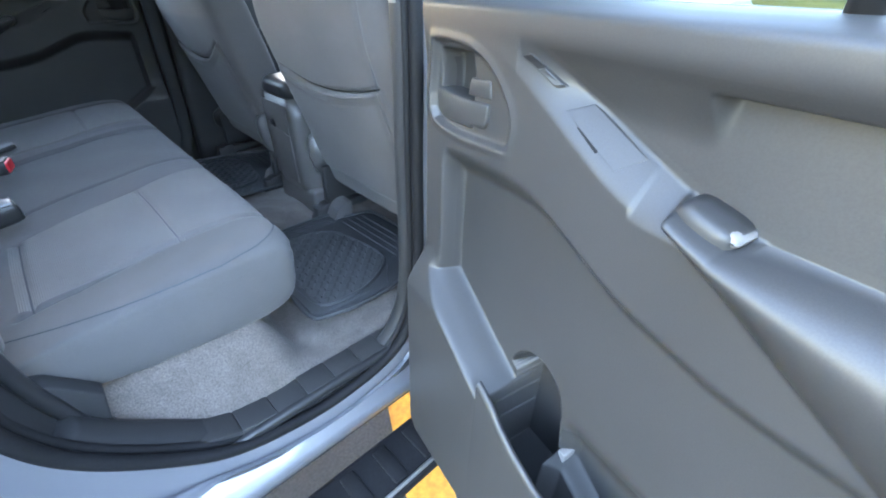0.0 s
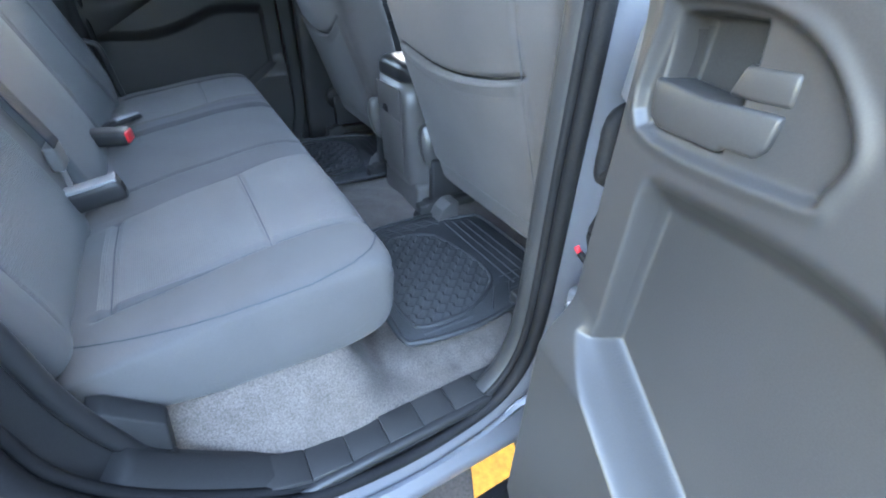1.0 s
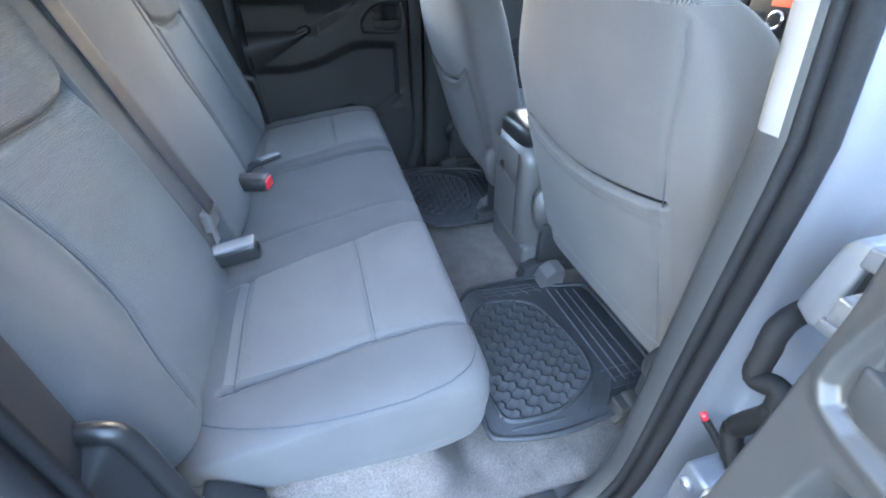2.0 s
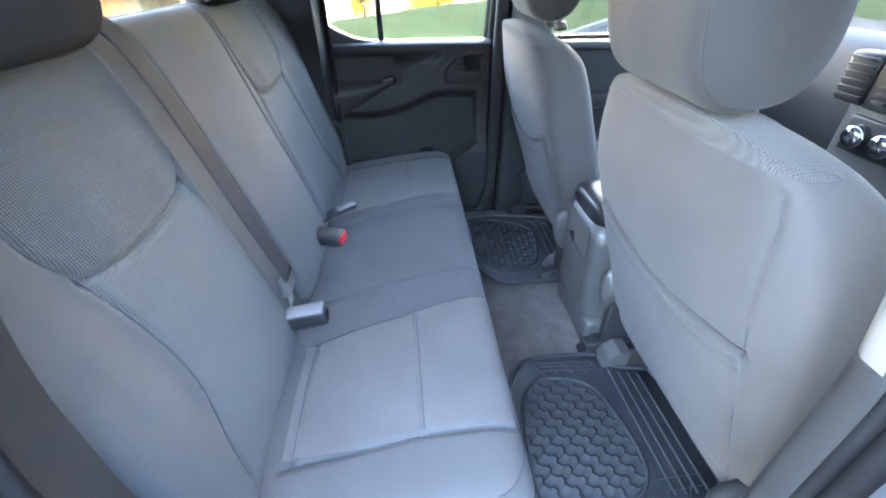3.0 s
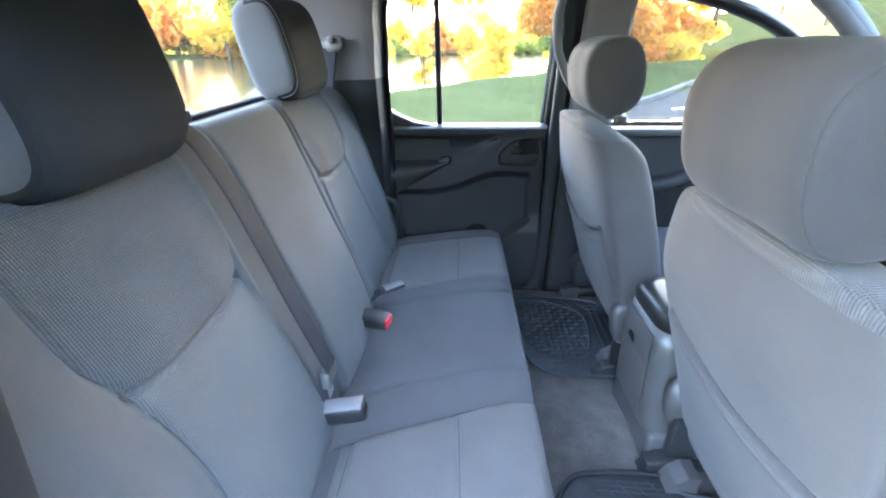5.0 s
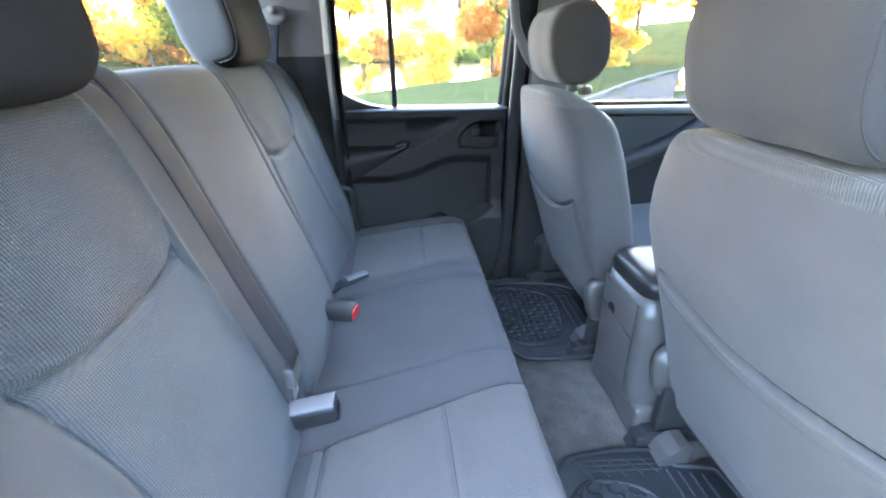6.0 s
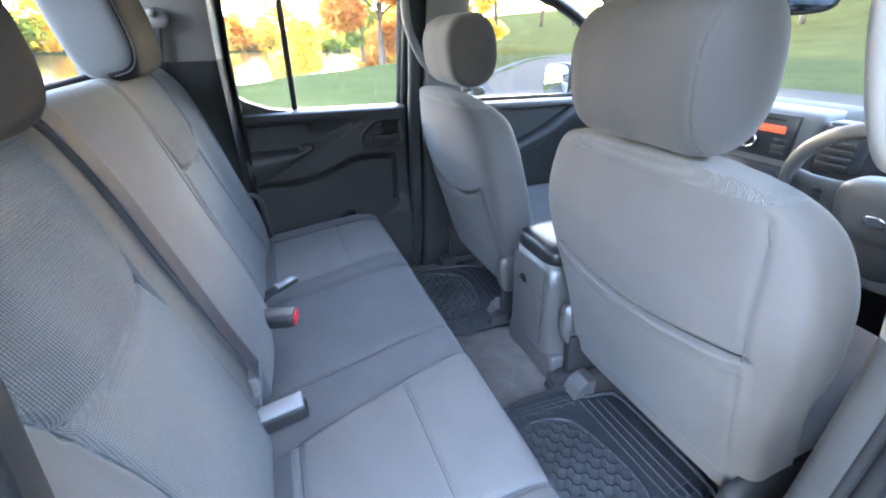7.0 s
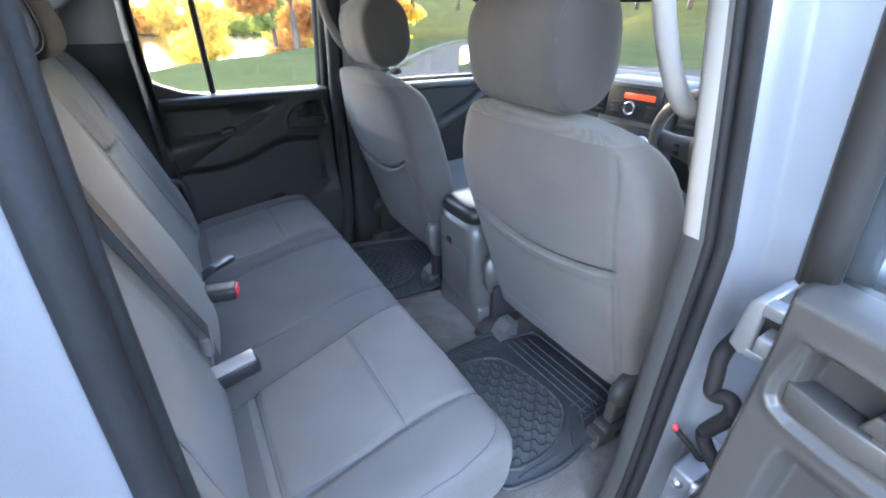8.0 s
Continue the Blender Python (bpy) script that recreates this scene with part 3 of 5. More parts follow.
def rear_door(label, category="car door", rim=paint):
    door = thing("door", label, category)
    nu, nz = 360, 400
    z = np.linspace(0.452, 1.196, nz)
    s = np.linspace(0, 1, nu) ** 1.15
    ul = -0.050 - 0.012 * (1 - sstep(0.60, 0.85, z)) + 0.05 * (1 - sstep(0.44, 0.52, z))
    U = ul[:, None] + s[None, :] * (0.56 - ul[:, None])
    Zg = np.repeat(z[:, None], nu, 1)
    V = door_relief(U, Zg)
    V[:, 0] = -0.07
    V[0, :] = -0.07
    V[-1, :] = -0.06
    verts = np.stack([U, V, Zg], -1).reshape(-1, 3)
    f = sheet(nz, nu)
    c = verts[f].mean(1)
    low = soft_line(c[:, 0], LOW_LINE)
    left = 0.014 + 1.5 * np.maximum(0, 0.845 - c[:, 2])
    up = soft_line(c[:, 0], UP_LINE)
    dark = ((c[:, 2] < low - 0.008) & (c[:, 0] > left)) | ((c[:, 2] > up + 0.008) & (c[:, 2] < 1.160) & (c[:, 0] > 0.16))
    # hollow, pocket and cup go black: the shade of their depth as colour
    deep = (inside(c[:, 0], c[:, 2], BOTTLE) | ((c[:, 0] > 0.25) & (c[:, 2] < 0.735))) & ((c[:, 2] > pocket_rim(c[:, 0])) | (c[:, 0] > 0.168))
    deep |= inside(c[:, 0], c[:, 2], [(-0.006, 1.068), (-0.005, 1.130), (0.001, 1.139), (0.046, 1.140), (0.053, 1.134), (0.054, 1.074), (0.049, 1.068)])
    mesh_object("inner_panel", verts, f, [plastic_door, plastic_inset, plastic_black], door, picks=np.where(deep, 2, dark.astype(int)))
    rg = []
    for u in np.linspace(0.158, 0.555, 56):                 # the front wall of the map pocket
        r = float(pocket_rim(u))
        rg.append(np.array([(u, 0.0345, 0.455), (u, 0.0345, r - 0.012), (u, 0.0335, r - 0.004), (u, 0.031, r), (u, 0.027, r), (u, 0.0245, r - 0.004), (u, 0.024, r - 0.03), (u, 0.024, 0.455)]))
    loft("map_pocket", rg, plastic_door, door, caps=False, closed=False)
    part("pocket_tab", box_bm((0.252, -0.058, 0.672), (0.263, -0.036, 0.692), 0.002), trim_light, door, "small pale tab in the map pocket")

    # painted shell
    edge = [(-0.062, 0.50), (-0.055, 0.46), (0.0, 0.445), (0.33, 0.44), (0.43, 0.50), (0.50, 0.60), (0.56, 0.72), (0.575, 0.95), (0.575, 1.168), (-0.06, 1.168)]
    part("shell", prism_bm([(u, -0.092, zz) for u, zz in edge], (0, -0.053, 0), 0.012), paint, door)
    tab = [ring((0.325, v, 1.0705), (0.97, 0, -0.24), (0.24, 0, 0.97), 0.0225 * k, 0.0120 * k, 3.4, 36) for v, k in ((-0.03, 1.0), (-0.010, 1.0), (-0.003, 0.96), (0.002, 0.85), (0.0045, 0.66), (0.0055, 0.3))]
    g = loft("armrest_grip", tab, plastic_door, door)
    part("worn_corner", prism_bm([(0.337, -0.03, 1.068), (0.3495, -0.03, 1.067), (0.3485, -0.03, 1.073), (0.340, -0.03, 1.079)], (0, 0.031, 0), 0.004), trim_light, g, "scuffed pale corner")
    lever_line = [(-0.013, 1.099), (0.034, 1.0945), (0.087, 1.098), (0.086, 1.078), (0.080, 1.070), (0.058, 1.0695), (0.056, 1.065), (0.002, 1.0645), (-0.009, 1.072)]
    h = part("door_handle", prism_bm([(a, -0.034, b) for a, b in lever_line], (0, 0.031, 0), 0.003), plastic_door, door, "grey plastic pull lever")
    part("lock_tab", prism_bm([(0.046, -0.034, 1.0995), (0.088, -0.034, 1.1015), (0.086, -0.034, 1.121), (0.052, -0.034, 1.119)], (0, 0.029, 0), 0.003), plastic_door, h)
    part("lock_knob", prism_bm([(0.056, -0.034, 1.120), (0.080, -0.034, 1.122), (0.074, -0.034, 1.133), (0.060, -0.034, 1.1445)], (0, 0.025, 0), 0.003), plastic_gloss, h)

    def flat_plate(nm, poly, v0, v1, m, parent, bev=0.0012, label=""):
        uu, zz_ = np.array([q[0] for q in poly]), np.array([q[1] for q in poly])
        base = door_relief(uu, zz_)
        return part(nm, prism_bm([(u, b + v0, zz) for (u, zz), b in zip(poly, base)], (0, v1 - v0, 0), bev), m, parent, label, smooth=False)
    swb = flat_plate("switch_frame", [(0.1332, 1.1513), (0.1451, 1.1538), (0.1823, 1.1325), (0.1723, 1.1296)], -0.004, 0.0012, plastic_inset, door)
    flat_plate("window_switch", [(0.1535, 1.142), (0.1608, 1.1445), (0.1802, 1.1332), (0.1719, 1.1312)], -0.003, 0.0035, plastic_gloss, swb)
    flat_plate("switch_well", [(0.1356, 1.1507), (0.1453, 1.1528), (0.1606, 1.1444), (0.1522, 1.143)], 0.0, 0.0018, rubber, swb, 0.0)
    cov = flat_plate("cover_plate", [(0.1878, 1.1148), (0.2055, 1.1227), (0.2627, 1.0941), (0.2475, 1.0821)], -0.004, 0.0007, plastic_door, door, 0.0005)
    flat_plate("finger_notch", [(0.2035, 1.1052), (0.2089, 1.1049), (0.2202, 1.0987), (0.2289, 1.0925), (0.2277, 1.0907)], 0.0, 0.0012, rubber, cov, 0.0)
    # window: frame bars, divider, raised rear corner, two panes
    bars = (("window_frame", (-0.045, 1.185), (-0.052, 1.61), 0.018), ("window_frame", (-0.052, 1.61), (0.53, 1.615), 0.018),
            ("window_frame", (0.562, 1.20), (0.562, 1.61), 0.018), ("divider", (0.342, 1.185), (0.346, 1.61), 0.0095))
    for nm, a, b, r in bars:
        pts = [(a[0] + (b[0] - a[0]) * k / 6, -0.045 + lean(a[1] + (b[1] - a[1]) * k / 6), a[1] + (b[1] - a[1]) * k / 6) for k in range(7)]
        tube(nm, pts, r, plastic_gloss, door, n=12, flat=0.8, side=(0, 1, 0))
        if nm != "divider":
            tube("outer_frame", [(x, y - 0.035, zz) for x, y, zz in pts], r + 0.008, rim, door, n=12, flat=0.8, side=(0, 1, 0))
    corner = [(0.345, 1.175), (0.57, 1.175), (0.57, 1.29), (0.545, 1.275), (0.52, 1.252), (0.485, 1.228), (0.43, 1.206), (0.38, 1.197), (0.345, 1.193)]
    part("corner_panel", prism_bm([(u, -0.06, zz) for u, zz in corner], (0, 0.05, 0), 0.008), plastic_door, door)
    part("window_ledge", box_bm((-0.045, -0.10, 1.15), (0.36, -0.036, 1.190), 0.008, 3), rubber, door)
    rg = []
    for z in np.linspace(0.47, 1.188, 24):                  # painted flange along the hinge edge
        u0 = float(-0.050 - 0.012 * (1 - sstep(0.60, 0.85, z))) + 0.03 * float(1 - sstep(0.44, 0.56, z))
        rg.append(np.array([(u0 + 0.004, -0.075, z), (u0 - 0.005, -0.075, z), (u0 - 0.009, -0.070, z), (u0 - 0.009, -0.050, z), (u0 - 0.006, -0.044, z), (u0 + 0.004, -0.042, z)]))
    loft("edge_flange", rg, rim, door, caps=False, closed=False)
    for lo, hi in ((-0.04, 0.336), (0.352, 0.555)):
        vv = [(lo, -0.05, 1.185), (hi, -0.05, 1.185), (hi, -0.05 + lean(1.61), 1.61), (lo, -0.05 + lean(1.61), 1.61)]
        mesh_object("pane", vv, [(0, 1, 2, 3)], glass, door, smooth=False).visible_shadow = False
    return door


near_door = rear_door("open rear door with grey plastic lining and map pocket")
na = radians(78)
DU, DN = Vector((-math.cos(na), -math.sin(na), 0)), Vector((-math.sin(na), math.cos(na), 0))
near_door.matrix_world = Matrix(((DU.x, DN.x, 0, 0.38), (DU.y, DN.y, 0, -0.845), (0, 0, 1, 0), (0, 0, 0, 1)))
tagged(near_door, category="car door")
# black rim here paints in the shade on the far door's silver edges
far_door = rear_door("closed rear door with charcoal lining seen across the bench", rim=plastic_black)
far_door.matrix_world = Matrix(((-1, 0, 0, 0.39), (0, -1, 0, 0.715), (0, 0, 1, 0), (0, 0, 0, 1)))


def close_ends(P, dirs):
    """Adds shrinking rings at both ends of a stack of rings, so that the end faces swell gently."""
    def cap(r, s):
        c = r.mean(0)
        out = []
        for k, b in ((0.9, 0.35), (0.7, 0.7), (0.4, 0.95), (0.001, 1.0)):
            q = c + (r - c) * k
            q[:, 1] += s * b * dirs
            out.append(q)
        return out
    return np.stack(cap(P[0], -1)[::-1] + list(P) + cap(P[-1], 1))


# ---- rear bench ----
bench = thing("rear_bench", "grey cloth rear bench with knitted insert panels and two headrests", "car seat")
# cushion
ys = np.concatenate([-0.605 + 0.07 * (1 - np.cos(np.linspace(0, np.pi / 2, 12))), np.linspace(-0.53, 0.59, 380), 0.66 - 0.07 * (1 - np.cos(np.linspace(np.pi / 2, 0, 12)))])
N = 320
rings = []
for y in ys:
    d = min(y + 0.605, 0.66 - y)
    e = 1.0 if d > 0.07 else max(0.0, 1 - (1 - d / 0.07) ** 3.2) ** (1 / 3.2)
    x, z = unit_ring(1.0, 0.34, 4.2, N, 3.6)
    z = z / 0.34
    s_ = np.clip(z, -1, 1) ** 3
    c = np.clip(x, -1, 1) ** 3
    hx, hz = 0.221 - 0.04 * (1 - e), 0.07 * (0.62 + 0.38 * e)
    px = 0.053 + hx * x
    pz = 0.757 + hz * z
    up = np.clip(z, 0, 1) ** 0.5
    pz += np.where(s_ > 0, 0.030 * (px - 0.10) / 0.2 * up, 0.0) * (0.3 + 0.7 * e)
    pz += np.where(s_ < 0, 0.05 * np.clip((0.02 - px) / 0.2, 0, 1) - 0.014 * np.clip((px - 0.05) / 0.2, 0, 1), 0.0) * (0.2 + 0.8 * e)
    px += 0.012 * z * sstep(0.03, 0.6, c)
    rings.append(np.stack([px, np.full(N, y), pz, s_], -1))
P = np.stack(rings)
xx, yy, zz, ss = (P[..., i] for i in range(4))
top = sstep(0.05, 0.5, ss)
EDGE_A = [(-0.14, -0.272), (0.10, -0.217), (0.30, -0.168)]
EDGE_B = [(-0.14, -0.132), (0.30, -0.072)]
EDGE_C = [(-0.16, 0.189), (0.30, 0.23)]
EDGE_D = [(-0.16, 0.248), (0.30, 0.31)]
SEAMS = [EDGE_A, EDGE_B, EDGE_C, EDGE_D, [(0.122, -0.225), (0.127, -0.488)], [(-0.075, -0.26), (-0.075, -0.50)], [(-0.09, -0.505), (0.13, -0.487), (0.30, -0.487)],
         [(0.12, 0.30), (0.12, 0.57)], [(-0.09, 0.58), (0.30, 0.575)]]
drop = np.zeros_like(xx)
for k, s_ in enumerate(SEAMS):
    drop += groove(xx, yy, s_, 0.005 if k in (1, 3, 4, 7) else 0.0065, 0.0045 if k in (1, 3, 4, 7) else 0.006)
yA = np.interp(xx, [p[0] for p in EDGE_A], [p[1] for p in EDGE_A])
yC = np.interp(xx, [p[0] for p in EDGE_C], [p[1] for p in EDGE_C])
middle = sstep(yA - 0.002, yA + 0.010, yy) * (1 - sstep(yC - 0.01, yC + 0.002, yy))
drop += 0.008 * middle
puff = 0.006 * np.sin(np.clip((yy + 0.49) / 0.27, 0, 1) * np.pi) + 0.006 * np.sin(np.clip((yy - 0.26) / 0.3, 0, 1) * np.pi)
wrinkle = 0.0012 * np.sin(30 * xx + 22 * yy) * np.sin(17 * yy - 9 * xx)
zz = zz + top * (puff + wrinkle - drop)
front_band = np.exp(-((zz - 0.80) / 0.006) ** 2) * (1 - top) * 0.004
xx = xx - np.where(xx > 0.2, front_band, 0)
G = np.stack([xx, yy, zz], -1)


def flat_end(r, s):
    """Rings closing towards the middle line of an end face, which bulges a little."""
    m = r.mean(0)
    mid = np.stack([m[0] + 0.72 * (r[:, 0] - m[0]), r[:, 1], np.full(len(r), m[2])], -1)
    return [mid + (r - mid) * k + np.array((0, s * b, 0)) for k, b in ((0.94, 0.0007), (0.85, 0.0014), (0.7, 0.002), (0.5, 0.0026), (0.25, 0.003), (0.0, 0.003))]


G = np.stack(flat_end(G[0], -1)[::-1] + list(G) + flat_end(G[-1], 1))
verts = G.reshape(-1, 3)
f = sheet(len(G), N, wrap=True)
c = verts[f].mean(1)
tn = np.concatenate([np.zeros((6, N)), top, np.zeros((6, N))]).reshape(-1)[f].mean(1)
cA = np.interp(c[:, 0], [p[0] for p in EDGE_A], [p[1] for p in EDGE_A])
cD = np.interp(c[:, 0], [-0.16, 0.30], [0.248, 0.31])
pk = np.zeros(len(c), int)
pk[(tn > 0.3) & (c[:, 1] > cA) & (c[:, 1] < cD)] = 1
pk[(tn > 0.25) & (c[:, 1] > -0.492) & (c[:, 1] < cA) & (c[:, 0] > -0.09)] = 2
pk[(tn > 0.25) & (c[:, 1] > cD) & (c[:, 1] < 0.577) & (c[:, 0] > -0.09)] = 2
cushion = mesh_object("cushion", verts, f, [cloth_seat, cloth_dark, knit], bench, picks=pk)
cord = []            # lower edge of the front facing
for r in np.stack([xx, yy, zz], -1)[14:-14:4]:                # the stitched edge between the top and the front
    ok = np.where(r[:, 0] > 0.21)[0]
    cord.append(r[ok[np.argmin(abs(r[ok, 2] - 0.802))]])
tube("seam", cord, 0.0016, thread, cushion, n=6)
edge = []
for p in smooth_path([(-0.13, -0.53, 0.79), (-0.07, -0.565, 0.80), (0.01, -0.59, 0.81), (0.11, -0.60, 0.822), (0.18, -0.598, 0.829), (0.225, -0.585, 0.831), (0.255, -0.555, 0.828), (0.268, -0.50, 0.822), (0.272, -0.30, 0.818), (0.272, 0.0, 0.812), (0.272, 0.5, 0.818)], 14):
    edge.append(verts[int(np.argmin(((verts - p) ** 2).sum(1)))])
edge = [np.mean(edge[max(0, i - 4):i + 5], 0) for i in range(len(edge))]
tube("seam", edge, 0.0014, thread, cushion, n=6)
TOP = np.stack([xx, yy, zz], -1)
for s_ in SEAMS:                                            # stitched seams on the top
    line = []
    for (x0, y0), (x1, y1) in zip(s_[:-1], s_[1:]):
        for k in np.linspace(0, 1, max(3, int(math.hypot(x1 - x0, y1 - y0) / 0.006))):
            line.append((x0 + (x1 - x0) * k, y0 + (y1 - y0) * k))
    pts = []
    for x, y in line:
        r = TOP[int(np.argmin(abs(ys - y)))]
        ok = np.where(top[int(np.argmin(abs(ys - y)))] > 0.6)[0]
        i = ok[np.argmin(abs(r[ok, 0] - x))]
        if abs(r[i, 0] - x) < 0.008 and (not pts or np.linalg.norm(np.array((x, y)) - pts[-1][:2]) > 0.003):
            pts.append(np.array((x, y, r[i, 2] + 0.0002)))
    tube("seam", pts, 0.0011, thread, cushion, n=5)

# backrest
D = np.array((-0.287, 0.0, 0.958))
Nn = np.array((0.958, 0.0, 0.287))
ys = np.concatenate([-0.635 + 0.06 * (1 - np.cos(np.linspace(0, np.pi / 2, 10))), np.linspace(-0.57, 0.60, 380), 0.66 - 0.06 * (1 - np.cos(np.linspace(np.pi / 2, 0, 10)))])
N = 340
along, thick = unit_ring(1.0, 0.18, 7, N, 3.2)
thick = thick / 0.18
sa = np.clip(thick, -1, 1)
rows_ = []
for y in ys:
    d = min(y + 0.635, 0.66 - y)
    e = 1.0 if d > 0.06 else max(0.0, 1 - (1 - d / 0.06) ** 2.4) ** (1 / 2.4)
    hl = 0.305 - 0.035 * (1 - e) - 0.045 * sstep(0.50, 0.66, abs(y)) ** 1.5
    p = np.array((-0.239, 0, 1.05)) + (hl * along)[:, None] * D + (0.055 * (0.3 + 0.7 * e) * thick)[:, None] * Nn
    p[:, 1] = y
    rows_.append(np.concatenate([p, sa[:, None]], 1))
P = np.stack(rows_)
yy, zz, ss = P[..., 1], P[..., 2], P[..., 3]
face = sstep(0.1, 0.6, ss)
NEAR_L = [(-0.53, 0.82), (-0.515, 0.87), (-0.478, 0.95), (-0.472, 1.05), (-0.487, 1.146), (-0.506, 1.19), (-0.51, 1.25), (-0.505, 1.36)]
NEAR_R = [(-0.205, 0.82), (-0.20, 0.93), (-0.21, 1.03), (-0.25, 1.15), (-0.22, 1.21), (-0.217, 1.36)]
NEAR_M = [(-0.487, 1.146), (-0.42, 1.132), (-0.33, 1.132), (-0.25, 1.15)]
MID_L, MID_R = [(-0.122, 0.80), (-0.13, 1.18), (-0.15, 1.36)], [(0.172, 0.80), (0.165, 1.0), (0.135, 1.25), (0.15, 1.36)]
FAR_L = [(0.188, 0.80), (0.185, 0.95), (0.19, 1.168), (0.165, 1.25), (0.17, 1.36)]
FAR_M = [(0.19, 1.168), (0.26, 1.152), (0.34, 1.152), (0.41, 1.168)]
FAR_R = [(0.50, 0.82), (0.45, 0.95), (0.44, 1.05), (0.41, 1.168), (0.468, 1.21), (0.47, 1.36)]
dep = np.zeros_like(yy)
for g, dd, ww in ((NEAR_L, 0.004, 0.005), (NEAR_R, 0.004, 0.005), (NEAR_M, 0.013, 0.006), (MID_L, 0.012, 0.006), (MID_R, 0.008, 0.006), (FAR_L, 0.006, 0.006), (FAR_M, 0.012, 0.006), (FAR_R, 0.006, 0.006)):
    dep += groove(yy, zz, g, dd, ww)
lift = 0.012 * sstep(-0.49, -0.56, yy) * (1 - 0.6 * sstep(1.1, 1.3, zz)) + 0.016 * sstep(0.46, 0.56, yy)
lift += 0.012 * np.sin(np.clip((yy + 0.12) / 0.29, 0, 1) * np.pi) - 0.016 * sstep(-0.235, -0.20, yy) * (1 - sstep(-0.135, -0.12, yy))
up_near = sstep(1.130, 1.150, zz) * sstep(-0.51, -0.42, yy) * (1 - sstep(-0.32, -0.23, yy))
up_far = sstep(1.150, 1.170, zz) * sstep(0.18, 0.25, yy) * (1 - sstep(0.36, 0.45, yy))
lift += (0.013 - 0.012 * sstep(1.17, 1.30, zz)) * (up_near + up_far)
lift += 0.004 * np.sin(21 * zz + 3 * yy) * 0.3
off = face * (lift - dep)
G = close_ends(P[..., :3] + off[..., None] * Nn, 0.006)
verts = G.reshape(-1, 3)
f = sheet(len(G), N, wrap=True)
c = verts[f].mean(1)
fc = np.concatenate([np.zeros((4, N)), face, np.zeros((4, N))]).reshape(-1)[f].mean(1)
nl = np.interp(c[:, 2], [p[1] for p in NEAR_L], [p[0] for p in NEAR_L])
nr = np.interp(c[:, 2], [p[1] for p in NEAR_R], [p[0] for p in NEAR_R])
fl = np.interp(c[:, 2], [p[1] for p in FAR_L], [p[0] for p in FAR_L])
fr = np.interp(c[:, 2], [p[1] for p in FAR_R], [p[0] for p in FAR_R])
# upper inserts get the shaded knit tone, lower ones the lit tone
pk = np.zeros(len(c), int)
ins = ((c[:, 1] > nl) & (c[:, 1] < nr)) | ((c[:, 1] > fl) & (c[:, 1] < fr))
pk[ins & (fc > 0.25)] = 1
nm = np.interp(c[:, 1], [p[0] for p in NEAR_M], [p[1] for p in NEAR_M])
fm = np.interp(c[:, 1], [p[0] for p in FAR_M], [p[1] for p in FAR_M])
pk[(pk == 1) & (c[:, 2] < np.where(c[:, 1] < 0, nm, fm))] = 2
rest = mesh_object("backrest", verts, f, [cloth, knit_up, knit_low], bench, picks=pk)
FRONT = P[..., :3] + off[..., None] * Nn
for g, m in ((NEAR_L, thread), (NEAR_R, thread), (NEAR_M, cloth), (MID_L, thread), (MID_R, thread), (FAR_L, thread), (FAR_M, cloth), (FAR_R, thread)):
    pts = []
    for y, z, _ in smooth_path([(p[0], p[1], 0) for p in g], 8):
        j = int(np.argmin(abs(ys - y)))
        ok = np.where(face[j] > 0.9)[0]
        i = ok[np.argmin(abs(FRONT[j, ok, 2] - z))]
        if abs(FRONT[j, i, 2] - z) < 0.008:
            pts.append(FRONT[j, i] + Nn * 0.0002)
    if len(pts) > 6:
        pts = [np.mean(pts[max(0, i - 3):i + 4], 0) for i in range(len(pts))]
    tube("seam", pts, 0.0012 if m is thread else 0.0022, m, rest, n=5)


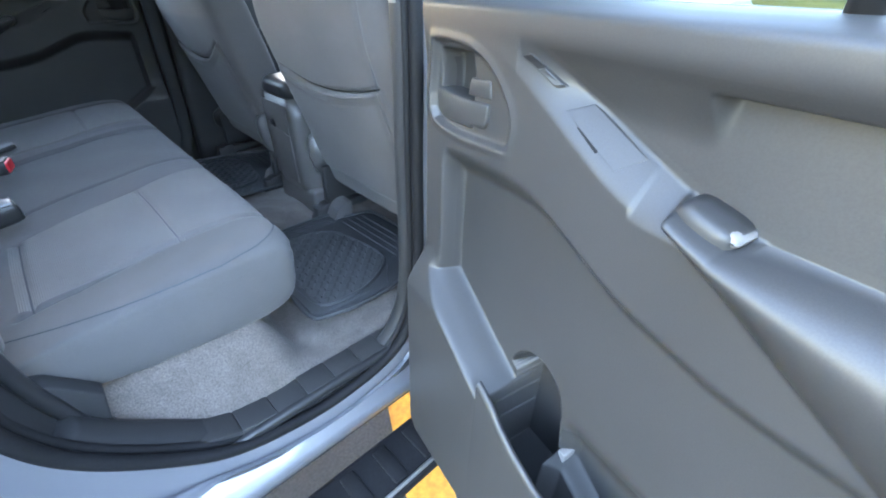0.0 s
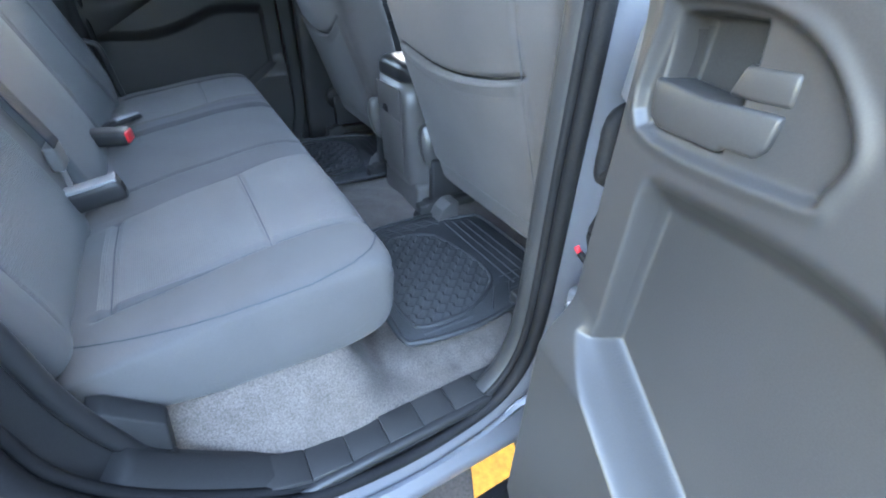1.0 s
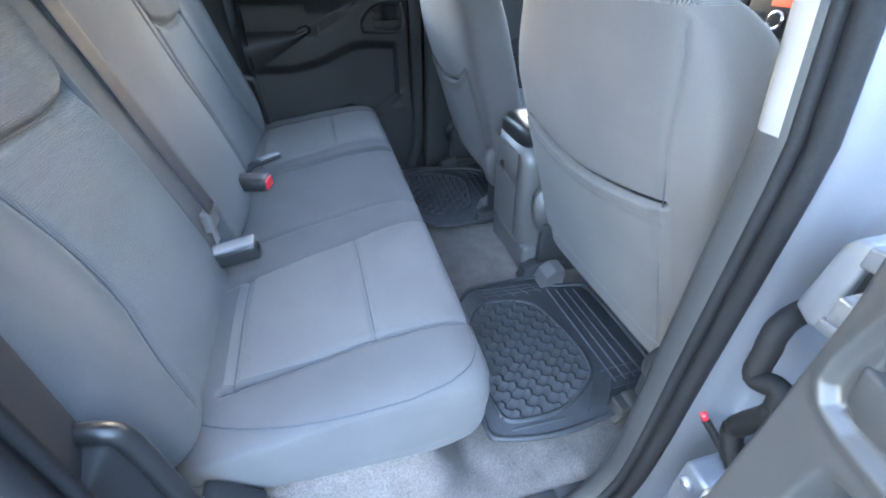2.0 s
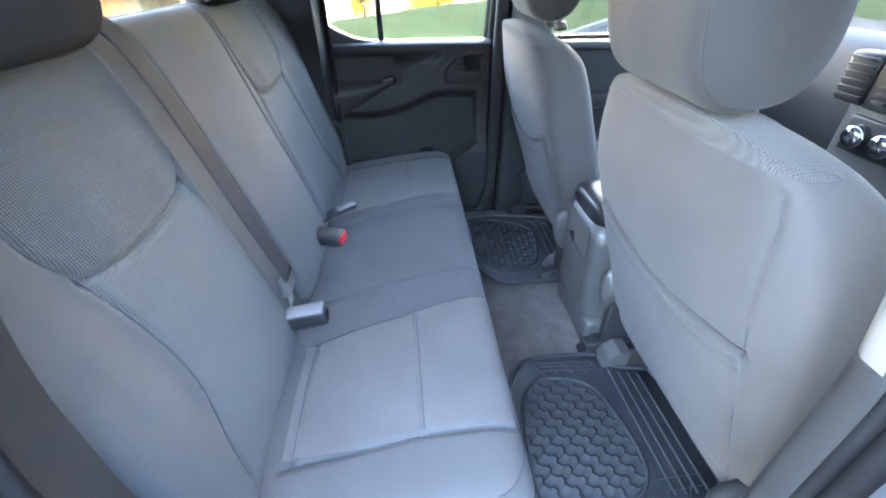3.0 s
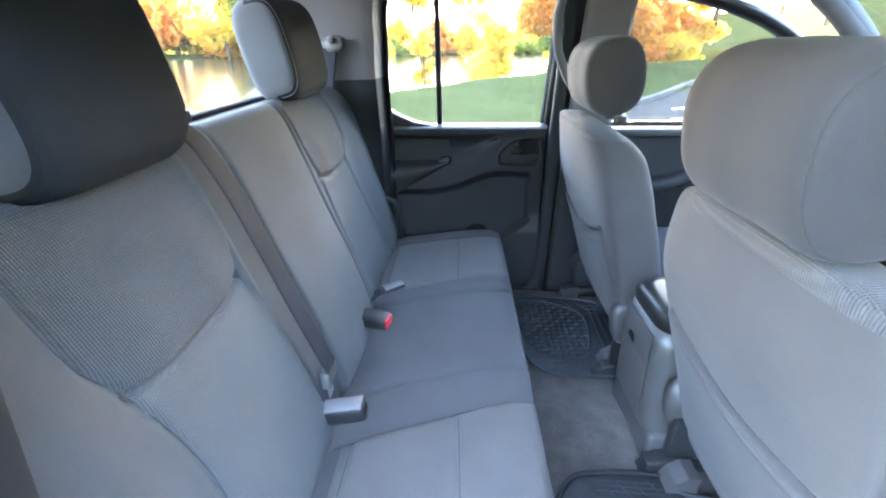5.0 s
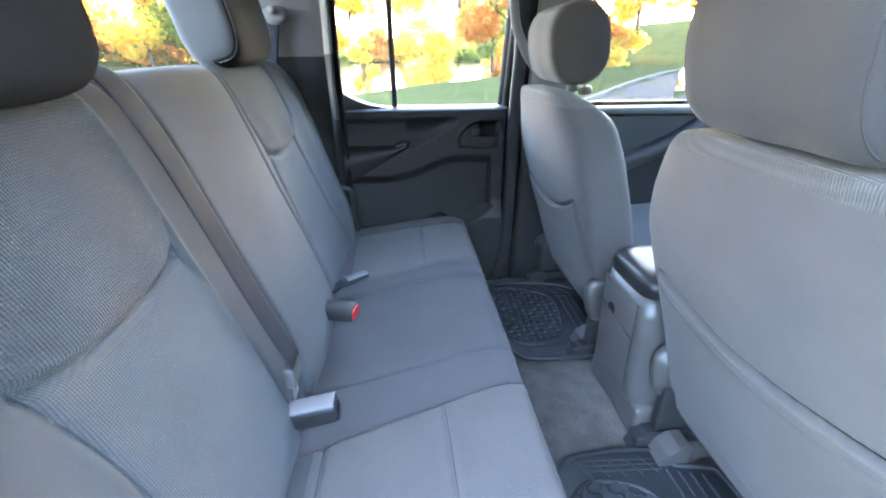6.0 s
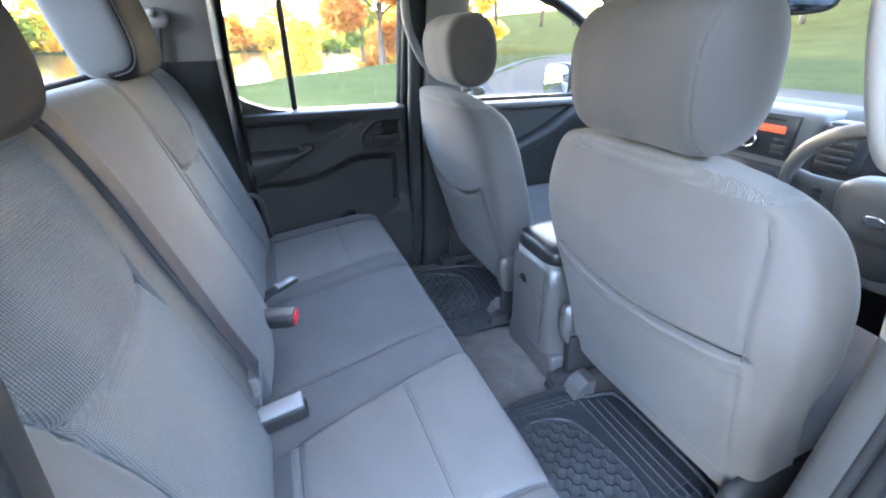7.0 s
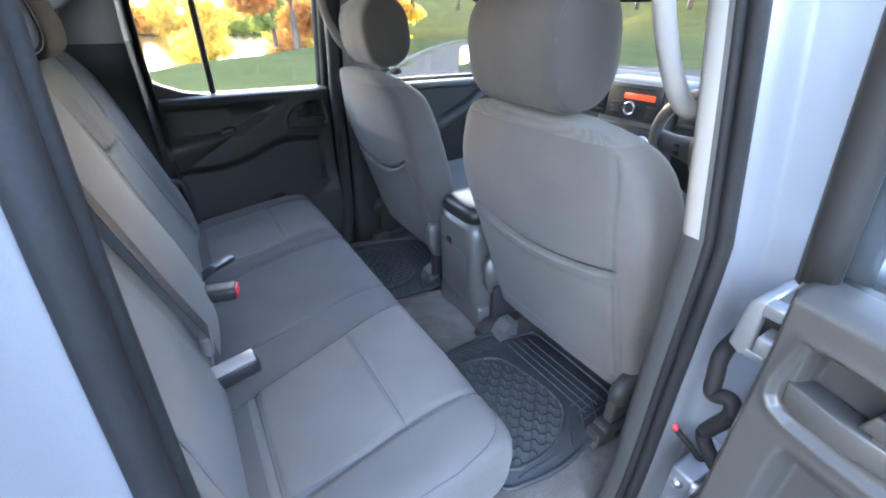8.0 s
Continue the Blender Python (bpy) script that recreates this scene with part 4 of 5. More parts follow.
def headrest(parent, c, half, mat, front, recline, p):
    """A rounded pillow across y on two posts, with a darker cloth on its front, its shade painted in, and a seam round
    its side cheeks.
    """
    cx, cy, cz = c
    hx, hy, hz = half
    d = np.array((-math.sin(recline), 0, math.cos(recline)))
    nrm = np.array((math.cos(recline), 0, math.sin(recline)))
    k = np.sin(np.linspace(-np.pi / 2, np.pi / 2, 81))
    rings = []
    for a in k:
        e = max(1e-3, 1 - abs(a) ** 6) ** (1 / 4.5)
        pinch = 1 - 0.02 * math.exp(-((abs(a) - 0.88) / 0.018) ** 2)
        rg = ring((cx, cy + hy * a, cz), nrm, d, hx * (0.35 + 0.65 * e) * pinch if e > 0.01 else hx * 0.02, hz * (0.35 + 0.65 * e) * pinch if e > 0.01 else hz * 0.02, p, 56)
        rings.append(rg)
    v, f = loft_data(rings)
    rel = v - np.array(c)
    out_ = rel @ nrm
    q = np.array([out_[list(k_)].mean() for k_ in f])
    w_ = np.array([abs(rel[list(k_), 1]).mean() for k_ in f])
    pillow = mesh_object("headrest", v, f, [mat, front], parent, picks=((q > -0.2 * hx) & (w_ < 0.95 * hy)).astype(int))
    for s in (-1, 1):
        i = int(np.argmin(abs(k - 0.90)))
        rg_ = rings[i if s > 0 else len(k) - 1 - i]
        pts = [p_ for p_ in rg_ if (p_ - np.array(c)) @ nrm > -0.15 * hx]
        pts = sorted(pts, key=lambda p_: math.atan2((p_ - np.array(c)) @ d, (p_ - np.array(c)) @ nrm))
        tube("piping", [p_ + np.array((0, 0.001 * s, 0)) for p_ in pts], 0.0009, piping if cy > 0 else front, pillow, n=6)
    for s in (-0.38, 0.38):
        b = np.array(c) - d * hz
        b[1] += s * hy
        b -= nrm * 0.02
        tube("post", [b + d * 0.03, b - d * 0.03], 0.006, chrome, pillow, "chrome post")
    return pillow


headrest(bench, (-0.298, -0.349, 1.442), (0.068, 0.114, 0.119), cloth, cloth_shaded, 0.2, 3.6)
headrest(bench, (-0.305, 0.325, 1.444), (0.06, 0.132, 0.11), cloth, cloth_shaded, 0.2, 3.4)


# ---- front seats ----
def cheeked_headrest(parent, c, half, mat):
    """An oval pillow with flat side cheeks, a stitched edge round each and two chrome posts."""
    hx, hy, hz = half
    d, nrm = np.array((-0.16, 0, 0.987)), np.array((0.987, 0, 0.16))
    a_ = np.concatenate([np.linspace(-1, -0.74, 16), np.linspace(-0.70, 0.70, 30), np.linspace(0.74, 1, 16)])
    rings = []
    for a in a_:
        k = max(0.0, (abs(a) - 0.72) / 0.28)
        s = 0.80 + 0.20 * math.sqrt(max(0.0, 1 - k ** 2.4)) + 0.006 * math.sin(a * 7)
        s *= 1 - 0.012 * math.exp(-((abs(a) - 0.93) / 0.012) ** 2)
        rings.append(ring((c[0], c[1] + hy * a, c[2]), nrm, d, hx * s, hz * s, 2.5, 64))
    P = close_ends(np.stack(rings), 0.009)
    v, f = loft_data(list(P))
    pillow = mesh_object("headrest", v, f, mat, parent)
    for s in (-1, 1):
        rg = rings[int(np.argmin(abs(a_ - 0.93 * s)))]
        tube("seam", [q + np.array((0, 0.0006 * s, 0)) for q in list(rg) + [rg[0]]], 0.001, mat, pillow, n=6)
        b = np.array(c) - d * hz + nrm * 0.03
        b[1] += 0.38 * hy * s
        tube("post", [b + d * 0.03, b - d * 0.035], 0.006, chrome, pillow, "chrome post")
        loft("post_sleeve", [ring(b - d * z, nrm, (0, 1, 0), r, r * 1.3, 3, 20) for z, r in ((0.012, 0.010), (0.016, 0.014), (0.03, 0.015))], plastic_taupe, pillow)
    return pillow


def front_seat(label, cx, cy, far, head):
    """A front seat seen from behind; cx is where its back stands at z = 0.99."""
    seat = thing("front_seat", label, "car seat", "front seats")
    zs = np.concatenate([np.linspace(0.690, 0.725, 6), np.linspace(0.735, 1.16, 140), np.linspace(1.163, 1.274, 40)])
    N = 320
    rings = []
    for z in zs:
        w = 0.238 + 0.020 * float(sstep(0.88, 1.05, z))
        if z > 1.10:
            q = min(1.0, (z - 1.10) / 0.176)
            w = 0.12 + (w - 0.12) * max(0.0, 1 - q ** 2.1) ** (1 / 2.1)
        th = 0.069 if z < 1.2 else 0.069 - 0.034 * ((z - 1.2) / 0.074) ** 2
        if z < 0.725:
            k = (z - 0.690) / 0.035
            th, w = th * (0.55 + 0.45 * k ** 0.5), w * (0.93 + 0.07 * k ** 0.5)
        x = cx - 0.33 * (z - 0.99) + 0.10 * max(0, z - 1.1) ** 1.0 + th
        rings.append(ring((x, cy, z), (1, 0, 0), (0, 1, 0), th, w, 6.0 - 1.8 * float(sstep(1.08, 1.22, z)), N))
    for k, dz in ((0.9, 0.0035), (0.7, 0.006), (0.35, 0.008), (0.02, 0.0085)):
        last = rings[len(zs) - 1]
        mid = last.mean(0)
        q = mid + (last - mid) * k
        q[:, 2] += dz
        rings.append(q)
    P = np.stack(rings)
    x, y, z = P[..., 0], P[..., 1], P[..., 2]
    back = sstep(0.2, 0.8, (x.mean(1, keepdims=True) - x) / (np.ptp(x, axis=1)[:, None] / 2)) * (np.arange(len(P)) < len(zs))[:, None]
    dy = y - cy
    m = -1 if far else 1
    hem = 0.996 + 0.65 * (dy - 0.015) ** 2
    if far:
        hem = 0.972 + 0.9 * np.abs(dy + 0.03 * m) ** 2.0 + 0.05 * np.clip(np.abs(dy) - 0.15, 0, 1) + 0.10 * np.clip(dy * m - 0.08, 0, 1)
    pocket = sstep(hem + 0.002, hem - 0.002, z) * sstep(0.215, 0.205, np.abs(dy)) * sstep(0.735, 0.75, z)
    hemline = np.exp(-((z - hem + 0.006) / 0.006) ** 2) * (np.abs(dy) < 0.21)
    dep = -0.007 * pocket - 0.003 * hemline * sstep(0.21, 0.17, np.abs(dy))
    dep = dep + 0.012 * np.exp(-((z - hem - 0.004) / 0.0045) ** 2) * sstep(0.214, 0.19, np.abs(dy))
    dep = dep + 0.0016 * np.exp(-((z - hem + 0.024) / 0.003) ** 2) * sstep(0.214, 0.19, np.abs(dy))
    side_seam = [(-0.198 * m, 0.75), (-0.198 * m, 1.17), (-0.196 * m, 1.21), (-0.19 * m, 1.235)]
    dep = dep + groove(dy, z, side_seam, 0.004, 0.006)
    dep = dep - 0.012 * np.exp(-((z - 1.05) / 0.13) ** 2) * np.exp(-(dy / 0.12) ** 2)
    x = x + back * dep
    v = np.stack([x, y, z], -1).reshape(-1, 3)
    f = list(map(tuple, sheet(len(P), N, wrap=True)))
    n0 = len(v)
    f.append(tuple(range(n0 - N, n0)))
    f.append(tuple(range(N))[::-1])
    c = v[np.array(f[:-2])].mean(1)
    pk = np.zeros(len(f), int)
    strip = c[:, 2] > 1.250
    pk[:-2][strip] = 1
    rest = mesh_object("backrest", v, f, [seat_back_cloth, knit_top], seat, picks=pk)
    SK = v.reshape(len(P), N, 3)
    hem_y = np.linspace(-0.196, 0.196, 14)
    hem_z = 0.004 + (0.972 + 0.9 * np.abs(hem_y - 0.03) ** 2 + 0.05 * np.clip(np.abs(hem_y) - 0.15, 0, 1) + 0.10 * np.clip(-hem_y - 0.08, 0, 1) if far else 0.996 + 0.65 * (hem_y - 0.015) ** 2)
    for line, wide, m_ in ((side_seam, 0.0009, thread), (list(zip(hem_y, hem_z)), 0.0034, rubber)):
        pts = []
        for q in smooth_path([(a, b, 0) for a, b in line], 12):
            r = int(np.argmin(abs(zs - q[1])))
            ok = np.where(SK[r, :, 0] < SK[r, :, 0].mean())[0]
            k = ok[np.argmin(abs(SK[r, ok, 1] - cy - q[0]))]
            pts.append(SK[r, k])
        pts = [np.mean(pts[max(0, i - 3):i + 4], 0) for i in range(len(pts))]
        tube("seam", pts, wide, m_, rest, n=5)
    # seat cushion
    rg = []
    for k in np.linspace(0, 1, 24):
        xx = cx + 0.12 + 0.41 * k
        e = max(0.05, 1 - (abs(k - 0.5) * 2) ** 6) ** (1 / 3)
        rg.append(ring((xx, cy, 0.795 + 0.03 * k), (0, 1, 0), (0, 0, 1), 0.235 * (0.85 + 0.15 * e), 0.072 * (0.4 + 0.6 * e), 4, 48))
    loft("seat_cushion", rg, cloth, seat)
    for s in (-1, 1):
        yy = cy + s * 0.215
        part("rail", box_bm((cx + 0.03, yy - 0.018, 0.585), (cx + 0.52, yy + 0.018, 0.612), 0.005), plastic, seat)
        part("rail_foot", prism_bm([(cx + 0.02, yy - 0.019, 0.572), (cx + 0.09, yy - 0.019, 0.572), (cx + 0.09, yy - 0.019, 0.622), (cx + 0.055, yy - 0.019, 0.618), (cx + 0.03, yy - 0.019, 0.59)], (0, 0.038, 0), 0.005), plastic, seat)
        if s * cy < 0:
            ym = cy + s * 0.172
            part("rail_cover", prism_bm([(cx + 0.05, ym - 0.025, 0.572), (cx + 0.12, ym - 0.025, 0.572), (cx + 0.12, ym - 0.025, 0.632), (cx + 0.095, ym - 0.025, 0.632), (cx + 0.07, ym - 0.025, 0.614)], (0, 0.05, 0), 0.002), plastic_taupe, seat, smooth=False)
        part("bracket", box_bm((cx + 0.07, yy - 0.012, 0.62), (cx + 0.48, yy + 0.012, 0.735), 0.006), plastic, seat)
        outer = s * cy > 0
        at, half = ((cx + 0.125, 0.728), (0.075, 0.042)) if outer else ((cx + 0.085, 0.77), (0.037, 0.063))
        rg = [ring((at[0], yy + s * a, at[1]), (1, 0, 0.2), (-0.2, 0, 1), half[0] * k, half[1] * k, 2.8, 32) for a, k in ((0.0, 1.0), (0.02, 1.0), (0.028, 0.8), (0.031, 0.25))]
        loft("hinge_cover", rg, plastic_black if outer else plastic_taupe, seat, "rounded plastic recliner cover")
    cheeked_headrest(seat, head, (0.071, 0.109, 0.089), headrest_cloth)
    return seat


driver_seat = front_seat("grey cloth front seat behind the steering wheel, with a back pocket", 0.515, -0.344, False, (0.454, -0.358, 1.374))
passenger_seat = front_seat("grey cloth front passenger seat with a back pocket", 0.488, 0.388, True, (0.487, 0.389, 1.381))

# ---- console between the seats ----
cons = thing("centre_console", "charcoal plastic console box with a lidded armrest", "console")
rg = []
for z, x0, w in ((0.60, 0.582, 0.108), (0.64, 0.578, 0.106), (0.665, 0.567, 0.099), (0.70, 0.564, 0.098), (0.80, 0.560, 0.0965), (0.86, 0.558, 0.095), (0.918, 0.557, 0.094)):
    rg.append(ring((x0 + 0.176, 0.0, z), (1, 0, 0), (0, 1, 0), 0.20, w, 7, 80))
loft("box", rg, plastic_taupe, cons)
rg = [ring((0.735, 0, z), (1, 0, 0), (0, 1, 0), 0.203 + a, 0.096 + a, 6, 80) for z, a in ((0.9215, -0.008), (0.9225, -0.001), (0.927, 0.001), (0.945, 0.0), (0.956, -0.004), (0.963, -0.013), (0.967, -0.03), (0.968, -0.06))]
loft("lid", rg, plastic_gloss, cons, "smooth padded armrest lid")
part("bin_door", prism_bm([(0.5385, -0.07, 0.675), (0.5385, 0.07, 0.675), (0.5325, 0.07, 0.835), (0.5325, 0.055, 0.835), (0.5325, -0.07, 0.818)], (-0.003, 0, 0), 0.0012), plastic_taupe, cons)
part("upper_panel", prism_bm([(0.5320, -0.07, 0.821), (0.5320, 0.07, 0.838), (0.5295, 0.07, 0.905), (0.5295, -0.07, 0.905)], (-0.003, 0, 0), 0.0012), plastic_taupe, cons)
part("finger_slot", prism_bm([(0.5280, 0.005, 0.8315), (0.5280, 0.035, 0.835), (0.5280, 0.032, 0.848), (0.5280, 0.018, 0.852), (0.5280, 0.008, 0.846)], (-0.0022, 0, 0), 0), rubber, cons)
part("lower_lip", box_bm((0.5540, -0.112, 0.565), (0.80, 0.112, 0.655), 0.015, 3), plastic_taupe, cons)
part("tunnel", box_bm((0.9, -0.12, 0.57), (1.35, 0.12, 0.85), 0.02), plastic, cons)

lever = thing("gear_lever", "black gear lever with a chrome ringed knob", "gear lever")
tube("stalk", [(1.05, 0.0, 0.84), (1.035, 0.0, 0.97)], 0.009, chrome, lever)
loft("knob", [ring((1.035, 0, z), (1, 0, 0), (0, 1, 0), r, r, 2, 24) for z, r in ((0.955, 0.014), (0.97, 0.022), (0.99, 0.026), (1.004, 0.024), (1.009, 0.014))], chrome, lever)

# ---- belts and buckles ----
belt = thing("seat_belt", "dark grey belt webbing lying down the rear backrest", "seat belt")
pth = smooth_path([(-0.36, -0.193, 1.332), (-0.312, -0.194, 1.358), (-0.266, -0.193, 1.342), (-0.233, -0.188, 1.27), (-0.199, -0.186, 1.16), (-0.160, -0.187, 1.03), (-0.122, -0.188, 0.915)], 8)
webs = []
for i, p in enumerate(pth):
    d = pth[min(i + 1, len(pth) - 1)] - pth[max(i - 1, 0)]
    d /= np.linalg.norm(d)
    nn = np.cross(d, (0, 1, 0))
    nn /= np.linalg.norm(nn)
    if nn[0] + nn[2] < 0:
        nn = -nn
    webs.append(ring(p + nn * 0.004, (0, 1, 0), nn, 0.0245, 0.0014, 4, 20))
loft("webbing", webs, belt_mat, belt)
part("tongue", box_bm((-0.135, -0.213, 0.878), (-0.117, -0.163, 0.918), 0.005), plastic_grey, belt)
part("tongue_plate", box_bm((-0.128, -0.200, 0.845), (-0.125, -0.176, 0.88), 0.001), metal, belt)


for side in (1, -1):
    bg = thing("seat_belt", "outer rear belt hanging from its guide on the pillar", "seat belt")
    loft("guide_loop", [ring((-0.27 + 0.004 * a, side * (0.612 - 0.004 * a), 1.455), (1, 0, 0.2), (-0.2, 0, 1), r, r * 0.7, 2.6, 24) for a, r in ((-2, 0.030), (1, 0.034), (3, 0.030), (4, 0.012))], plastic_grey, bg)
    tube("bolt", [(-0.268, side * 0.60, 1.468), (-0.268, side * 0.588, 1.468)], 0.011, trim_light, bg)
    rg = [ring((-0.275 - 0.05 * k, side * (0.603 + 0.0 * k), 1.445 - 0.25 * k), (1, 0, 0), (0, 1, 0), 0.022, 0.0015, 4, 16) for k in np.linspace(0, 1, 6)]
    loft("webbing", rg, belt_mat, bg)


def buckle(label, at, yaw, tilt, red, size=(0.092, 0.042, 0.026), strap=True, roll=0.0):
    """A belt buckle; its mouth at the front end, its strap running back into the seat."""
    b = thing("seat_belt_buckle", label, "seat belt buckle", "belt buckles")
    L, W, H = size
    rg = []
    for k, e in ((0, 0.72), (0.06, 0.92), (0.2, 1.0), (0.85, 1.0), (0.95, 0.95), (1.0, 0.86)):
        rg.append(ring((L * k, 0, H / 2), (0, 1, 0), (0, 0, 1), W / 2 * e, H / 2 * e, 4, 28))
    loft("housing", rg, buckle_mat, b)
    if red:
        part("release_button", box_bm((L - 0.016, -W * 0.38, H * 0.18), (L + 0.004, W * 0.38, H * 0.85), 0.003), red_mat, b, "red release button")
    else:
        part("mouth", box_bm((L - 0.004, -W * 0.34, H * 0.3), (L + 0.001, W * 0.34, H * 0.7), 0.002), rubber, b)
        part("top_plate", box_bm((0.012, -W * 0.44, H - 0.004), (L - 0.001, W * 0.44, H + 0.0022), 0.002), buckle_top, b, "paler glossy top")
    if strap:
        rg = [ring((-0.065 + 0.075 * k, 0, -0.012 + 0.022 * k), (0, 1, 0), (-0.3, 0, 1), 0.017, 0.003, 4, 16) for k in np.linspace(0, 1, 6)]
        loft("strap", rg, belt_mat, b)
    b.matrix_world = pose(*at, roll, tilt, yaw)
    return b


near_buckle = buckle("dark belt buckle standing up from the bench", (-0.137, -0.226, 0.812), 2, -9, False, (0.088, 0.036, 0.038))
near_strap = [ring((-0.004 - 0.018 * k, 0.0, 0.014 - 0.055 * k * k), (0.25, 0.97, 0), (-0.97, 0.25, 0.2), 0.019, 0.0022, 4, 16) for k in np.linspace(0, 1, 8)]
loft("stalk", near_strap, belt_mat, None, "dark webbing stalk").parent = near_buckle
buckle("black belt buckle with a red release button", (-0.128, 0.072, 0.826), -14, 0, True, (0.078, 0.05, 0.034))
buckle("small dark belt tongue on the bench", (-0.10, 0.215, 0.82), 28, -6, False, (0.07, 0.03, 0.014))

# ---- floor mats ----
def floor_mat(label, my):
    """A rubber mat with a raised ring, rows of zigzag scales inside and ribs along its front; my mirrors it."""
    mt = thing("floor_mat", label, "floor mat", "rubber floor mats")
    out = [(0.302, -0.53), (0.308, -0.40), (0.328, -0.25), (0.365, -0.18), (0.42, -0.155), (0.57, -0.155), (0.605, -0.195), (0.662, -0.208), (0.690, -0.24), (0.690, -0.49), (0.655, -0.515),
           (0.601, -0.548), (0.453, -0.572), (0.338, -0.560)]
    base = [(x, y * my, FLOOR + 0.004) for x, y in out]
    if my < 0:
        base = base[::-1]
    part("sheet", prism_bm(base, (0, 0, 0.007), 0.003), mat_rubber, mt)
    tube("rim", smooth_path([np.array((x, y * my, FLOOR + 0.011)) for x, y in out + out[:2]], 5), 0.0055, mat_rubber, mt, n=8)
    rg = [(0.338, -0.516), (0.330, -0.47), (0.333, -0.38), (0.352, -0.28), (0.385, -0.232), (0.438, -0.217), (0.521, -0.247), (0.551, -0.331), (0.562, -0.426), (0.539, -0.483), (0.453, -0.529), (0.37, -0.532)]
    loop = np.array(smooth_path([(x, y, 0) for x, y in rg + rg[:2]], 6))[:-6]
    tube("ring", [np.array((x, y * my, FLOOR + 0.0125)) for x, y, _ in loop], 0.0048, mat_rubber, mt, n=8)
    # scales: a sawtooth relief in zigzag rows
    gx, gy = np.meshgrid(np.arange(0.325, 0.57, 0.0016), np.arange(-0.54, -0.21, 0.0016), indexing="ij")
    along, across = 0.69 * gx - 0.72 * gy, 0.72 * gx + 0.69 * gy
    k = (along / 0.031) % 1
    zig = np.interp(k, [0, 0.30, 0.42, 0.88, 1.0], [0, 0.0012, 0.0095, 0.0075, 0.0])
    saw = ((across + zig) / 0.0275) % 1
    fold = np.exp(-(((k - 0.36) % 1) / 0.05) ** 2) * 0.0012
    gz = FLOOR + 0.0115 + 0.0052 * np.where(saw < 0.86, (saw / 0.86) ** 1.6, (1 - saw) / 0.14) - fold
    ok = inside(gx, gy, [(x, y) for x, y, _ in loop])
    gz = np.where(ok, gz, FLOOR + 0.006)
    vv = np.stack([gx, gy * my, gz], -1).reshape(-1, 3)
    fs = sheet(*gx.shape)
    fs = fs[ok.reshape(-1)[fs].all(1)]
    used, inv = np.unique(fs, return_inverse=True)
    tagged(mesh_object("tread", vv[used], inv.reshape(-1, 4), mat_rubber, mt), kind="stuff")

    def rib(a, b, w=0.0035, h=0.004):
        a, b = np.array(a), np.array(b)
        d = (b - a) / np.linalg.norm(b - a)
        s = np.array((-d[1], d[0])) * w
        z = FLOOR + 0.0105
        vs = []
        for p_ in (a, b):
            vs += [(p_[0] - s[0], (p_[1] - s[1]) * my, z), (p_[0], p_[1] * my, z + h), (p_[0] + s[0], (p_[1] + s[1]) * my, z)]
        mesh_object("rib", vs, [(0, 1, 4, 3), (1, 2, 5, 4), (0, 1, 2), (3, 4, 5)], mat_rubber, mt, smooth=False)
    for k in range(4):
        rib((0.585 + 0.022 * k, -0.205 - 0.006 * k), (0.592 + 0.022 * k, -0.50), 0.005, 0.0022)
    for k in range(5):
        rib((0.40 + 0.035 * k, -0.168), (0.425 + 0.035 * k, -0.210), 0.0016, 0.002)
    for k in range(3):
        rib((0.42, -0.170 - 0.012 * k), (0.575, -0.178 - 0.012 * k), 0.0016, 0.002)
        rib((0.575, -0.470 - 0.022 * k), (0.665, -0.465 - 0.022 * k), 0.0016, 0.002)
        rib((0.50 + 0.05 * k, -0.548 + 0.01 * k), (0.545 + 0.045 * k, -0.49 + 0.005 * k), 0.0016, 0.002)
    rib((0.345, -0.545), (0.45, -0.548), 0.003, 0.003)
    return mt


floor_mat("black rubber mat with zigzag tread behind the driver", 1)
floor_mat("black rubber mat with zigzag tread behind the passenger", -1)

# ---- dashboard, wheel, mirrors ----
dash = thing("dashboard", "grey plastic dashboard with radio and heater controls", "dashboard")
rg = []
for y in np.linspace(-0.70, 0.70, 29):
    prof = [(1.30, 0.80), (1.27, 0.95), (1.25, 1.10), (1.27, 1.215), (1.33, 1.245), (1.45, 1.25), (1.62, 1.23), (1.75, 1.195), (1.75, 0.8)]
    hood = 0.05 * math.exp(-((y + 0.37) / 0.15) ** 4)
    rg.append(np.array([(x, y, z + (hood if 1.28 < x < 1.5 else 0)) for x, z in prof]))
loft("body", rg, dash_mat, dash)
part("centre_panel", box_bm((1.225, -0.115, 0.86), (1.35, 0.155, 1.215), 0.02, 3), plastic_grey, dash)
radio = part("radio", box_bm((1.215, -0.072, 1.10), (1.30, 0.112, 1.205), 0.004), plastic_gloss, dash, "black car radio with an orange display")
disp = material("orange_display", (0.45, 0.04, 0.02), 0.4, stain=(30, 0.1))
disp.node_tree.nodes["Principled BSDF"].inputs["Emission Color"].default_value = (1, 0.12, 0.03, 1)
disp.node_tree.nodes["Principled BSDF"].inputs["Emission Strength"].default_value = 0.012
part("display", box_bm((1.2125, -0.050, 1.162), (1.218, 0.052, 1.178), 0.001), disp, radio)
loft("dial", [ring((x, 0.025, 1.135), (0, 1, 0), (0, 0, 1), r, r, 2, 28) for x, r in ((1.216, 0.021), (1.205, 0.020), (1.204, 0.015), (1.210, 0.013))], chrome, radio)
